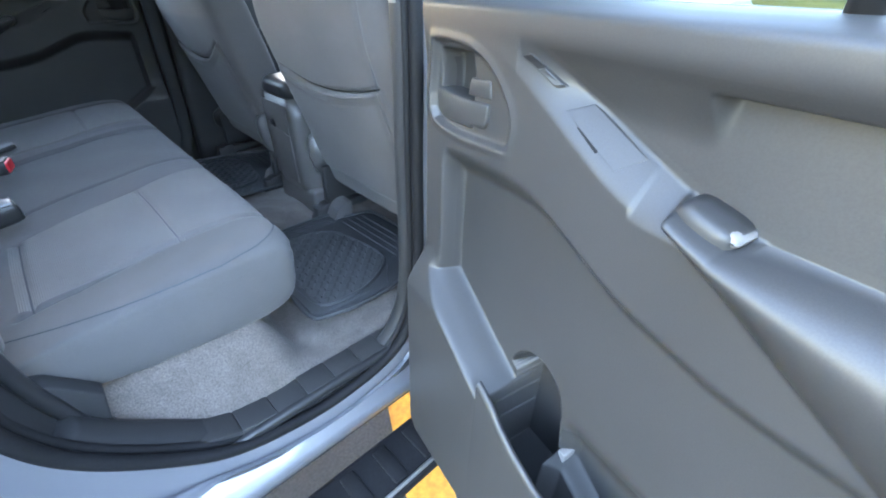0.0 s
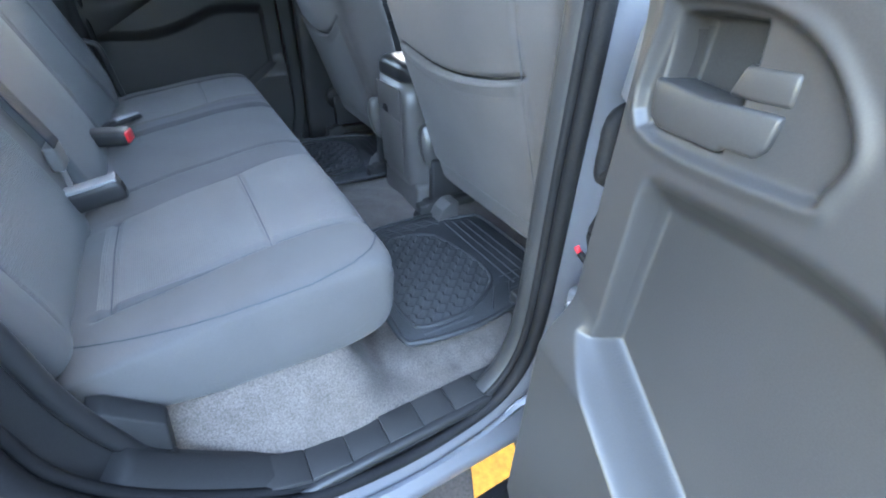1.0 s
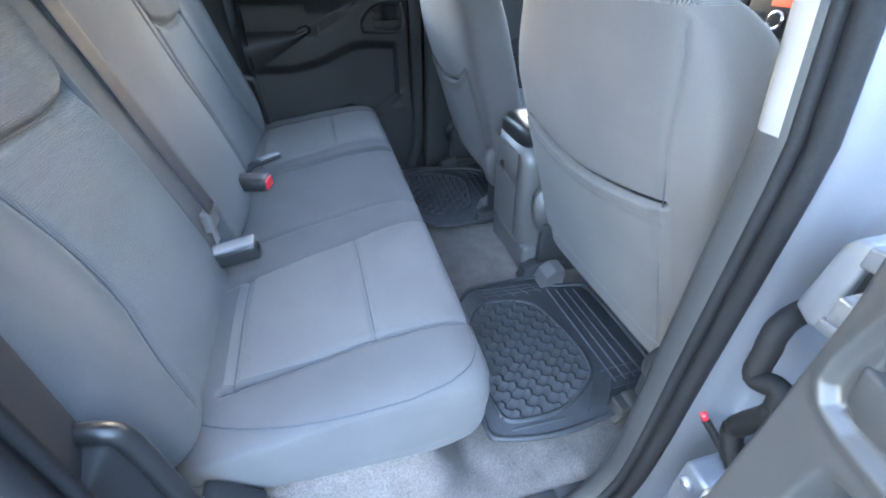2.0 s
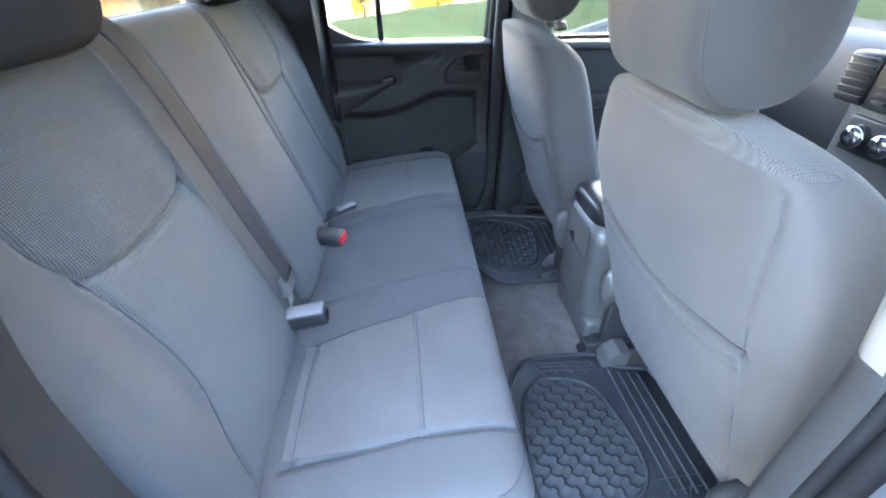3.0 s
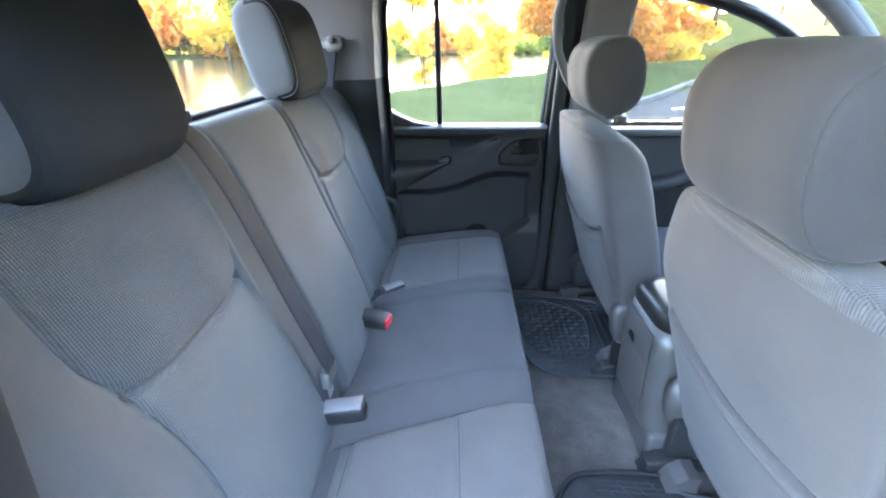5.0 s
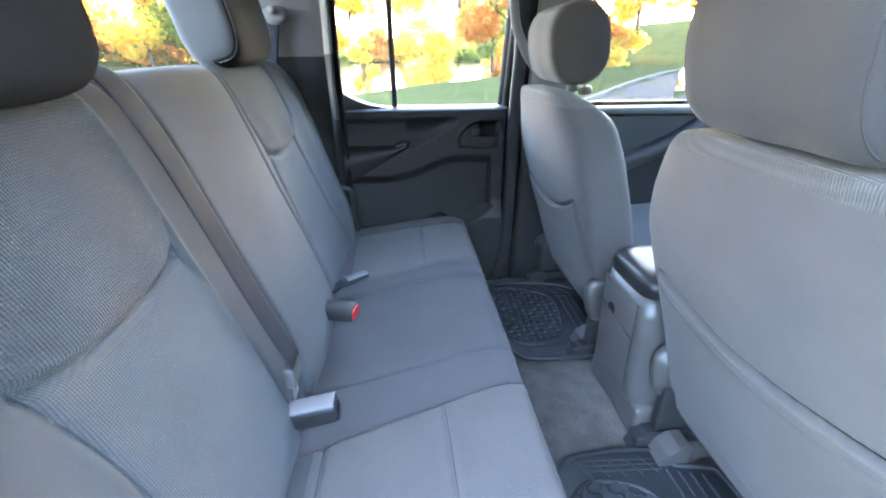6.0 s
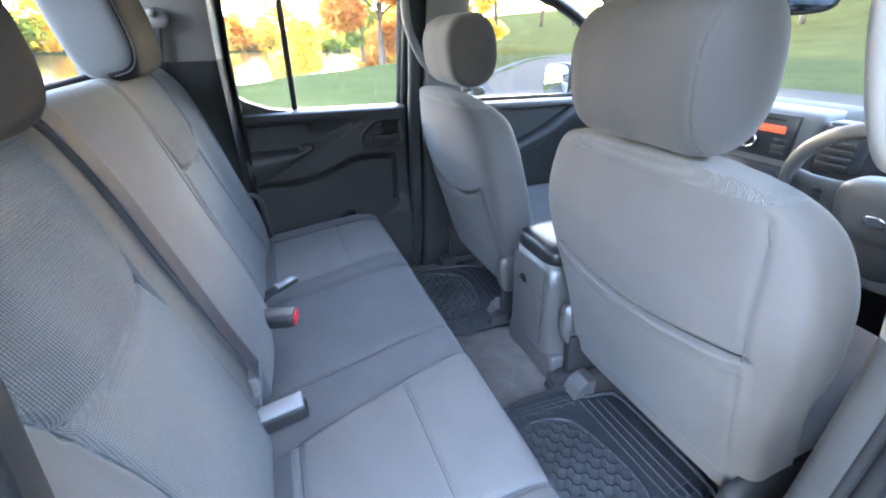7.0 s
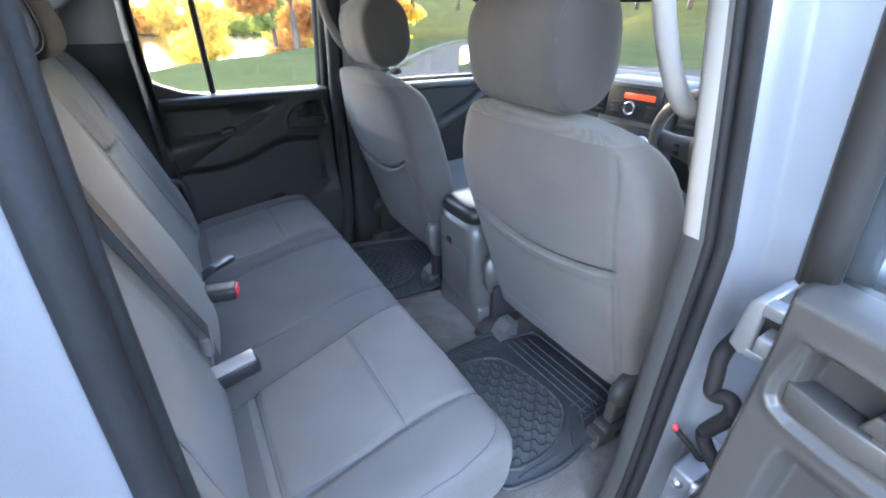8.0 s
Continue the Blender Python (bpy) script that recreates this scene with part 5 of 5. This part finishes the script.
loft("dial_button", [ring((x, 0.025, 1.135), (0, 1, 0), (0, 0, 1), r, r, 2, 24) for x, r in ((1.214, 0.0125), (1.207, 0.0125), (1.206, 0.01))], plastic_gloss, radio)
part("disc_slot", box_bm((1.2125, -0.045, 1.190), (1.218, 0.085, 1.194), 0.001), rubber, radio)
for k in range(6):
    part("radio_key", box_bm((1.2125, -0.06 + (0.0 if k < 3 else 0.125), 1.112 + 0.014 * (k % 3)), (1.219, -0.03 + (0.0 if k < 3 else 0.125), 1.121 + 0.014 * (k % 3)), 0.001), plastic, radio)
part("heater_panel", box_bm((1.218, -0.085, 1.005), (1.30, 0.125, 1.085), 0.006), plastic_gloss, dash)
for y in (-0.045, 0.02, 0.085):
    kn = loft("heater_knob", [ring((x, y, 1.045), (0, 1, 0), (0, 0, 1), r, r, 2, 28) for x, r in ((1.222, 0.027), (1.200, 0.024), (1.194, 0.019), (1.193, 0.002))], chrome, dash)
    part("pointer", box_bm((1.190, y - 0.002, 1.05), (1.194, y + 0.002, 1.066), 0.001), plastic_gloss, kn)
for y0 in (0.118, -0.20):
    vent = part("air_vent", box_bm((1.218, y0, 1.10), (1.27, y0 + 0.075, 1.205), 0.008), plastic_gloss, dash)
    for k in range(6):
        part("slat", box_bm((1.212, y0 + 0.006, 1.112 + k * 0.0155), (1.225, y0 + 0.069, 1.119 + k * 0.0155), 0.001), plastic, vent)
DASH_AT = Vector((1.22, 0.025, 1.135))
for ob in list(dash.children):
    if ob.name.split(".")[0] != "body":
        ob.matrix_basis = Matrix.Translation(DASH_AT + Vector((0, -0.033, 0.024))) @ Matrix.Scale(1.1, 4) @ Matrix.Translation(-DASH_AT)

wheel = thing("steering_wheel", "grey steering wheel with three spokes", "steering wheel")
WC, WA, WB = np.array((1.06, -0.405, 1.10)), np.array((0, 1, 0)), np.array((-0.42, 0, 0.907))
tube("rim", [WC + 0.185 * (math.cos(a) * WA + math.sin(a) * WB) for a in np.linspace(0, 2 * math.pi, 49)], 0.0155, plastic_grey, wheel, n=14)
WN = np.array((-0.907, 0, -0.42))
loft("airbag_pad", [ring(WC - WN * 0.02 + WN * d, WA, WB, 0.085 * s, 0.075 * s, 3.2, 32) for d, s in ((-0.01, 0.9), (0.02, 1.0), (0.035, 0.9), (0.042, 0.6))], plastic_grey, wheel)
loft("badge", [ring(WC + WN * (0.0215 + d), WA, WB, 0.02 * s, 0.016 * s, 2, 24) for d, s in ((0, 1), (0.004, 0.95), (0.005, 0.6))], chrome, wheel)
for a0 in (radians(8), radians(172), radians(270)):
    dv = math.cos(a0) * WA + math.sin(a0) * WB
    rg = [ring(WC + dv * r - WN * 0.005, np.cross(dv, WN), WN, w, 0.011, 3, 20) for r, w in ((0.06, 0.05), (0.10, 0.038), (0.14, 0.032), (0.18, 0.035))]
    sp = loft("spoke", rg, plastic_grey, wheel)
    if a0 > 2 and a0 < 4 or a0 < 1:
        for k in range(2):
            p = WC + dv * (0.115) + WN * 0.007 + np.cross(dv, WN) * (0.012 - 0.024 * k)
            loft("spoke_button", [ring(p + WN * d, WA, WB, 0.009, 0.007, 3, 16) for d in (0, 0.004)], plastic_gloss, sp)
tube("column", [WC, WC - WN * 0.25], 0.035, plastic, wheel)
binn = thing("instrument_binnacle", "instrument cluster behind a clear cover", "instruments")
part("housing", box_bm((1.29, -0.53, 1.12), (1.36, -0.22, 1.26), 0.03, 4), plastic_gloss, binn)

rv = thing("rear_view_mirror", "interior mirror in a dark plastic housing", "mirror")
loft("housing", [ring((1.24 + dx, 0.05, 1.50), (-0.2, 1, 0), (0, 0, 1), 0.125 * s, 0.036 * s, 3.5, 36) for dx, s in ((0.0, 0.98), (0.004, 1.0), (0.02, 0.9), (0.028, 0.6))], plastic_gloss, rv)
mirror = material("mirror", (0.8, 0.82, 0.83), 0.02, 1.0)
loft("glass", [ring((1.239 + dx, 0.05, 1.50), (-0.2, 1, 0), (0, 0, 1), 0.116, 0.030, 3.5, 36) for dx in (0.0, -0.001)], mirror, rv)
tube("stem", [(1.265, 0.05, 1.51), (1.33, 0.05, 1.575)], 0.01, plastic, rv)

# front doors, firewall, wing mirror, windscreen posts
for sd, word in ((1, "passenger"), (-1, "driver's")):
    fd = thing("door", "closed front %s door with charcoal lining" % word, "car door")

    def across(y0, y1):
        return min(sd * y0, sd * y1), max(sd * y0, sd * y1)
    lo, hi = across(0.70, 0.76)
    part("lining", box_bm((0.60, lo, 0.55), (1.42, hi, 1.185), 0.02, 3), plastic, fd)
    lo, hi = across(0.68, 0.75)
    part("window_ledge", box_bm((0.59, lo, 1.165), (1.45, hi, 1.19), 0.01, 3), plastic_grey, fd)
    rg = [ring((x, sd * 0.68, z), (0, 1, 0), (0, 0, 1), 0.035, 0.03, 3, 20) for x, z in ((0.70, 0.98), (0.85, 1.0), (1.0, 1.06), (1.12, 1.13), (1.16, 1.155))]
    loft("armrest", rg, plastic, fd)
    lo, hi = across(0.757, 0.82)
    part("shell", box_bm((0.60, lo, 0.45), (1.5, hi, 1.18), 0.02, 3), paint, fd)
    v = [(0.59, sd * 0.755, 1.18), (1.46, sd * 0.755, 1.18), (1.0, sd * 0.69, 1.56), (0.57, sd * 0.69, 1.60)]
    mesh_object("pane", v, [(0, 1, 2, 3)], glass_front, fd, smooth=False).visible_shadow = False
    tube("window_frame", smooth_path([(0.57, sd * 0.70, 1.60), (0.80, sd * 0.70, 1.585), (0.95, sd * 0.70, 1.548), (1.08, sd * 0.705, 1.50), (1.20, sd * 0.715, 1.43), (1.36, sd * 0.735, 1.30), (1.5, sd * 0.75, 1.20)], 5), 0.022, plastic_gloss, fd)
fw = thing("wall_front", "dark firewall under the dashboard", "cab wall", kind="structure")
part("panel", box_bm((1.50, -0.76, 0.45), (1.56, 0.76, 1.12), 0.01), plastic, fw)
wm = thing("wing_mirror", "chrome backed wing mirror outside the passenger window", "wing mirror")
loft("housing", [ring((1.24 + dx, 0.965, 1.225), (-0.15, 1, 0), (0, 0, 1), 0.085 * s, 0.085 * s, 4, 32) for dx, s in ((0.0, 1.0), (0.03, 1.0), (0.08, 0.8), (0.11, 0.4))], plastic_gloss, wm)
loft("glass", [ring((1.238 + dx, 0.965, 1.225), (-0.15, 1, 0), (0, 0, 1), 0.077, 0.077, 4, 32) for dx in (0.0, -0.001)], mirror, wm)
tube("arm", [(1.27, 0.90, 1.19), (1.28, 0.80, 1.18)], 0.02, plastic_gloss, wm)
for s in (-1, 1):
    po = thing("windscreen_post", "pale trimmed post beside the windscreen", "trim", kind="structure")
    tube("post", smooth_path([(1.02, s * 0.56, 1.62), (1.2, s * 0.60, 1.52), (1.45, s * 0.66, 1.34), (1.72, s * 0.72, 1.16)], 5), 0.035, trim_light, po)
ws = thing("window_2", "windscreen glass", "car window", kind="structure")
mesh_object("pane", [(1.05, -0.55, 1.61), (1.05, 0.55, 1.61), (1.76, 0.72, 1.17), (1.76, -0.72, 1.17)], [(0, 1, 2, 3)], glass_front, ws, smooth=False).visible_shadow = False
bon = thing("bonnet", "silver painted bonnet ahead of the windscreen", "car body", kind="structure")
rg = [np.array([(x, y, 1.06 - 0.06 * (y / 0.8) ** 4 - 0.05 * max(0, x - 2.2) - 0.6 * max(0, abs(y) - 0.8)) for x in np.linspace(1.7, 2.9, 12)]) for y in np.linspace(-0.85, 0.85, 18)]
loft("panel", rg, paint, bon, caps=False, closed=False)
for s in (-1, 1):
    part("wing", box_bm((1.5, min(s * 0.80, s * 0.85), 0.45), (2.9, max(s * 0.80, s * 0.85), 1.0), 0.02, 3), paint, bon)
part("nose", box_bm((2.82, -0.80, 0.45), (2.9, 0.80, 0.98), 0.02, 3), paint, bon)
under = thing("floor_pan", "dark sheet metal underside of the cab", "car body", kind="structure")
part("panel", box_bm((-0.5, -0.72, 0.40), (2.85, 0.72, 0.44), 0.01), plastic_black, under)

# ---- side step, latch hardware on the pillar ----
step = thing("side_step", "black ribbed running board below the doors", "side step")
part("board", box_bm((-0.5, -0.878, 0.365), (1.4, -0.766, 0.402), 0.012, 3), rubber, step)
for k in range(24):
    part("rib", box_bm((-0.48 + k * 0.075, -0.862, 0.401), (-0.48 + k * 0.075 + 0.03, -0.785, 0.4065), 0.002), rubber, step)
tube("trim_line", [(-0.5, -0.872, 0.404), (1.4, -0.872, 0.404)], 0.004, plastic_grey, step)

near_frame = bpy.data.objects["door_surround"]
check = part("door_check", prism_bm([(0.455, -0.752, 1.058), (0.455, -0.757, 1.120), (0.455, -0.764, 1.131), (0.455, -0.777, 1.131), (0.455, -0.777, 1.052), (0.455, -0.768, 1.048)], (0.088, 0, 0), 0.004), paint, near_frame, "silver door check bolted to the pillar")
for z0, z1 in ((1.113, 1.131), (1.052, 1.064)):
    part("prong", box_bm((0.452, -0.796, z0), (0.474, -0.773, z1), 0.003), paint, check)
part("roller", box_bm((0.462, -0.794, 1.064), (0.474, -0.777, 1.113), 0.002), rubber, check)
part("strap", box_bm((0.43, -0.87, 1.078), (0.464, -0.785, 1.100), 0.003), metal, check)
hinge = part("hinge", box_bm((0.450, -0.790, 0.715), (0.555, -0.752, 0.812), 0.006), paint, near_frame)
tube("hinge_pin", [(0.450, -0.795, 0.705), (0.450, -0.795, 0.815)], 0.010, metal, hinge)
part("hinge_leaf", box_bm((0.40, -0.865, 0.725), (0.45, -0.795, 0.785), 0.005), paint, hinge)
for z in (0.735, 0.79):
    tube("bolt", [(0.452, -0.768, z), (0.443, -0.768, z)], 0.008, metal, hinge, n=6)
tube("wiring_sleeve", smooth_path([(0.545, -0.745, 1.045), (0.468, -0.750, 1.035), (0.455, -0.756, 1.0), (0.452, -0.762, 0.975), (0.45, -0.783, 0.985), (0.446, -0.791, 0.965), (0.45, -0.778, 0.928), (0.452, -0.772, 0.902), (0.446, -0.79, 0.885), (0.43, -0.83, 0.87)], 6), 0.0105, rubber, near_frame, "black rubber wiring sleeve")
sw = tube("door_switch", smooth_path([(0.556, -0.768, 0.800), (0.500, -0.772, 0.810), (0.495, -0.753, 0.822), (0.491, -0.736, 0.833), (0.489, -0.727, 0.839)], 4), 0.005, rubber, near_frame)
tube("tip", [(0.489, -0.727, 0.839), (0.488, -0.720, 0.846)], 0.0042, red_mat, sw, "red tip")


# ---- outdoors ----
KERB = [(-3.0, 0.6), (0.6, 5.2), (3.6, 9.0), (6.1, 12.2), (9.6, 17.0), (15.8, 24.7), (21.2, 29.8), (30, 36), (45, 43)]
GX = np.concatenate([np.linspace(-3000, -120, 12), np.linspace(-110, 110, 160), np.linspace(120, 3000, 12)])
GY = np.concatenate([np.linspace(-3000, -60, 10), np.linspace(-50, 150, 150), np.linspace(160, 3000, 12)])
X, Y = np.meshgrid(GX, GY, indexing="ij")
kx = np.interp(Y, [-27.5] + [p[1] for p in KERB], [-25.0] + [p[0] for p in KERB])
beyond = (kx - X) * 0.8                      # metres past the kerb on the river's side
far_shore = sstep(112, 128, np.hypot(X, Y))
bank = sstep(6.5, 14.0, beyond) * (1 - far_shore)
Z = 0.10 - 2.6 * bank - 1.2 * far_shore * sstep(6.5, 14.0, beyond) + 0.05 * np.sin(X * 0.7) * np.sin(Y * 0.5)
Z += 5.0 * sstep(30, 90, X) * sstep(-0.5, -20, beyond) + 6 * sstep(45, 120, X)
tar = (sstep(0.3, -0.3, beyond) * sstep(16.5, 15.5, X + 0.15 * Y) * (Y < 60)) > 0.5
road_far = (np.abs(beyond + 3.0) < 3.0) & (X > 5)
Z = np.where(tar | road_far, -0.12, Z)
ground = tagged(mesh_object("ground", np.stack([X, Y, Z], -1).reshape(-1, 3), sheet(len(GX), len(GY)), grass_mat), "mown green grass running down to the river", "grass", kind="structure")
road = thing("road", "grey asphalt car park and curving road", "road", kind="structure")
v = [(-25, -30, 0), (16, -30, 0), (16.2, -5, 0), (15.3, 6, 0), (14.6, 12, 0), (15.5, 17, 0), (20, 22, 0), (27, 28, 0), (48, 38, 0), (45, 43, 0), (30, 36, 0), (21.2, 29.8, 0), (15.8, 24.7, 0),
     (9.6, 17, 0), (6.1, 12.2, 0), (3.6, 9, 0), (0.6, 5.2, 0), (-3, 0.6, 0), (-25, -27.5, 0)]
mesh_object("surface", v, [tuple(range(len(v)))], asphalt, road, smooth=False)
kerb = thing("kerb", "pale concrete kerb along the grass", "kerb", kind="structure")
kp = smooth_path([(x, y, 0) for x, y in [(-25, -27.5)] + KERB], 6)
rg = []
for i, p in enumerate(kp):
    d = kp[min(i + 1, len(kp) - 1)] - kp[max(i - 1, 0)]
    n_ = np.array((-d[1], d[0], 0)) / np.linalg.norm(d)
    rg.append(np.array([p + n_ * a + np.array((0, 0, z)) for a, z in ((0.0, -0.1), (0.0, 0.09), (0.03, 0.12), (0.15, 0.12), (0.15, -0.1))]))
loft("stones", rg, concrete, kerb, caps=False, closed=False)
lines = thing("road_marking", "white broken line and give-way marks on the asphalt", "road marking", kind="structure")
for k in range(12):
    a = np.array((4.6, 8.0)) + np.array((0.62, 0.78)) * (k * 1.6 + 0.3) + np.array((0.7, -0.6))
    d, n_ = np.array((0.62, 0.78)), np.array((-0.78, 0.62)) * 0.07
    q = [a - n_, a + n_, a + n_ + d * 0.7, a - n_ + d * 0.7]
    mesh_object("dash", [(x, y, 0.006) for x, y in q], [(0, 1, 2, 3)], white_line, lines, smooth=False)
for a, L, W in (((4.3, 7.7), 1.2, 0.5), ((5.0, 9.4), 0.6, 0.3)):
    q = [(a[0], a[1]), (a[0] + L, a[1] + 0.2), (a[0] + L + 0.1, a[1] + 0.2 + W), (a[0] + 0.1, a[1] + W)]
    mesh_object("block", [(x, y, 0.006) for x, y in q], [(0, 1, 2, 3)], white_line, lines, smooth=False)
ymark = thing("road_marking", "worn yellow parking line on the asphalt", "road marking", kind="structure")
mesh_object("line", [(0.25, -1.0, 0.006), (0.40, -1.0, 0.006), (0.98, 0.1, 0.006), (0.83, 0.1, 0.006)], [(0, 1, 2, 3)], yellow, ymark, smooth=False)
river = tagged(mesh_object("water", [(-300, -200, -1.9), (300, -200, -1.9), (300, 300, -1.9), (-300, 300, -1.9)], [(0, 1, 2, 3)], water_mat), "calm river reflecting golden trees", "river", kind="structure")

def tree(at, h, r, leaf, label, seed, bare=0.25, dense=900, size=0.5):
    """A tapered trunk with limbs and a crown of loose leaf clumps."""
    rg = random.Random(seed)
    tr = thing("tree", label, "tree", "trees by the river")
    x, y, z = at
    tp = [(x, y, z - 0.3), (x + rg.uniform(-.2, .2), y, z + h * 0.3), (x + rg.uniform(-.4, .4), y + rg.uniform(-.3, .3), z + h * 0.75)]
    tube("trunk", smooth_path(tp, 4), [0.045 * r * (1.3 - 0.1 * i) for i in range(9)], bark, tr, n=8)
    lobes = []
    for k in range(11):
        a = rg.uniform(0, 6.28)
        zz = z + h * rg.uniform(bare + 0.1, 0.93)
        rr = r * rg.uniform(0.25, 0.72) * (1.15 - 0.6 * (zz - z) / h)
        c = np.array((x + rr * math.cos(a), y + rr * math.sin(a), zz))
        lobes.append((c, r * rg.uniform(0.25, 0.45)))
        if k < 6:
            tube("limb", smooth_path([(x, y, z + h * 0.3), tuple((np.array((x, y, z + h * 0.45)) + c) / 2), tuple(c)], 3), [0.02 * r * (1 - 0.1 * i) for i in range(7)], bark, tr, n=6)
    verts, faces = [], []
    for k in range(dense):
        c, cr = lobes[k % len(lobes)]
        d = np.array([rg.gauss(0, 1) for _ in range(3)])
        d = d / np.linalg.norm(d) * cr * rg.uniform(0.35, 1.05)
        p = c + d * np.array((1.15, 1.15, 0.85))
        a_ = np.array([rg.gauss(0, 1) for _ in range(3)])
        b_ = np.array([rg.gauss(0, 1) for _ in range(3)])
        a_ = a_ / np.linalg.norm(a_) * size * rg.uniform(0.5, 1.0)
        b_ = b_ / np.linalg.norm(b_) * size * rg.uniform(0.4, 0.8)
        i0 = len(verts)
        verts += [p - a_, p + b_ * 0.8, p + a_, p - b_]
        faces.append((i0, i0 + 1, i0 + 2, i0 + 3))
    mesh_object("crown", verts, faces, leaf, tr, smooth=False)
    return tr


rs = random.Random(11)
for k in range(26):
    ang = -0.9 + k * 0.085
    far = 2.0 if ang < 0.2 else 1.0           # the far bank is twice as far off as the trees on the road's side
    d = far * (62 + rs.uniform(-4, 10))
    px, py = d * math.sin(ang), d * math.cos(ang)
    if px > 0.55 * py:
        continue
    leaf = (leaf_gold, leaf_gold, leaf_orange, leaf_green)[rs.randrange(4)]
    word = {"golden_leaves": "golden yellow", "orange_leaves": "rusty orange", "green_leaves": "dark green"}[leaf.name]
    low = -0.24 < ang < 0.16                  # the bank lies open towards the sun
    tree((px, py, -1.2 if far < 2 else -1.4), far * (rs.uniform(3.2, 4.6) if low else rs.uniform(8, 15)), far * (rs.uniform(2.6, 3.8) if low else rs.uniform(3.5, 5.5)), leaf,
         "%s autumn tree on the far river bank" % word, k, 0.05, 2600, far * (0.35 if low else 0.5))
for k, (ang, d) in enumerate(((0.02, 158), (0.13, 150), (0.20, 154), (0.27, 148), (-0.10, 162))):
    tree((d * math.sin(ang), d * math.cos(ang), -1.0), 30 + 3 * (k % 3), 12, leaf_gold, "tall golden tree with thin foliage behind the river bank", 60 + k, 0.34, 3000, 1.1)
for k in range(30):
    px = 34 + min(k, 13) * 3.2 + rs.uniform(-1.5, 1.5)
    py = 62 - k * 4.2 + rs.uniform(-3, 3)
    leaf = (leaf_gold, leaf_green, leaf_green)[rs.randrange(3)]
    word = {"golden_leaves": "golden yellow", "green_leaves": "dark green"}[leaf.name]
    tree((px, py, 3.0), rs.uniform(12, 20), rs.uniform(4.5, 6.5), leaf, "%s tree on the grassy rise" % word, 100 + k, 0.15, 1800, 0.6)
tree((6.9, 27.0, -0.6), 10.5, 4.0, leaf_orange, "rusty orange weeping tree at the water's edge", 301, 0.02, 22000, 0.28)
tree((2.6, 34.0, -2.2), 4.6, 2.3, leaf_gold, "golden yellow tree at the water's edge", 303, 0.02, 4000, 0.25)
tree((-2.6, 32, -2.2), 4.4, 1.4, leaf_gold, "golden yellow tree at the water's edge", 302, 0.08, 1500, 0.25)


def thicket(name, label, spots, leaf, count, size, seed):
    """A run of bushes too dense to count: leaf clumps heaped on many low mounds."""
    rg = random.Random(seed)
    verts, faces = [], []
    for k in range(count):
        bx, by, bz, br = spots[rg.randrange(len(spots))]
        d = np.array([rg.gauss(0, 1) for _ in range(3)])
        d = d / np.linalg.norm(d) * br * rg.uniform(0.4, 1.0)
        p = np.array((bx, by, bz)) + d * np.array((1.2, 1.2, 0.9))
        a_ = np.array([rg.gauss(0, 1) for _ in range(3)]) * size * 0.5
        b_ = np.array([rg.gauss(0, 1) for _ in range(3)]) * size * 0.4
        i0 = len(verts)
        verts += [p - a_, p + b_, p + a_, p - b_]
        faces.append((i0, i0 + 1, i0 + 2, i0 + 3))
    return tagged(mesh_object(name, verts, faces, leaf, smooth=False), label, "bushes", kind="stuff")


rb = random.Random(5)
for nm, leaf, k0 in (("golden_thicket", leaf_gold, 0), ("green_thicket", leaf_green, 1), ("rusty_thicket", leaf_orange, 2)):
    spots = []
    for k in range(46):
        ang = rb.uniform(-1.05, 0.45)
        far = 2.0 if ang < 0.2 else 1.0
        d = far * rb.uniform(60, 70)
        top = 1.2 if -0.26 < ang < 0.18 else 6.5
        spots.append((d * math.sin(ang), d * math.cos(ang), -1.4 + far * rb.uniform(0.0, top) * rb.uniform(0.3, 1), far * rb.uniform(1.5, 3.2) * (0.7 if top < 2 else 1)))
    thicket("bushes", "%s bushes crowding the far river bank" % nm.split("_")[0], spots, leaf, (20000, 7000, 9000)[k0], 1.1, 20 + k0)

# unseen bushes added behind the car to shade the low sky on its open side
spots = []
for k in range(90):
    spots.append((rb.uniform(-22, 22), rb.uniform(-20, -15), rb.uniform(0.3, 5.0), rb.uniform(1.6, 3.0)))
thicket("bushes", "added dark green bushes out of view, blocking low sky light", spots, leaf_green, 18000, 0.9, 77)
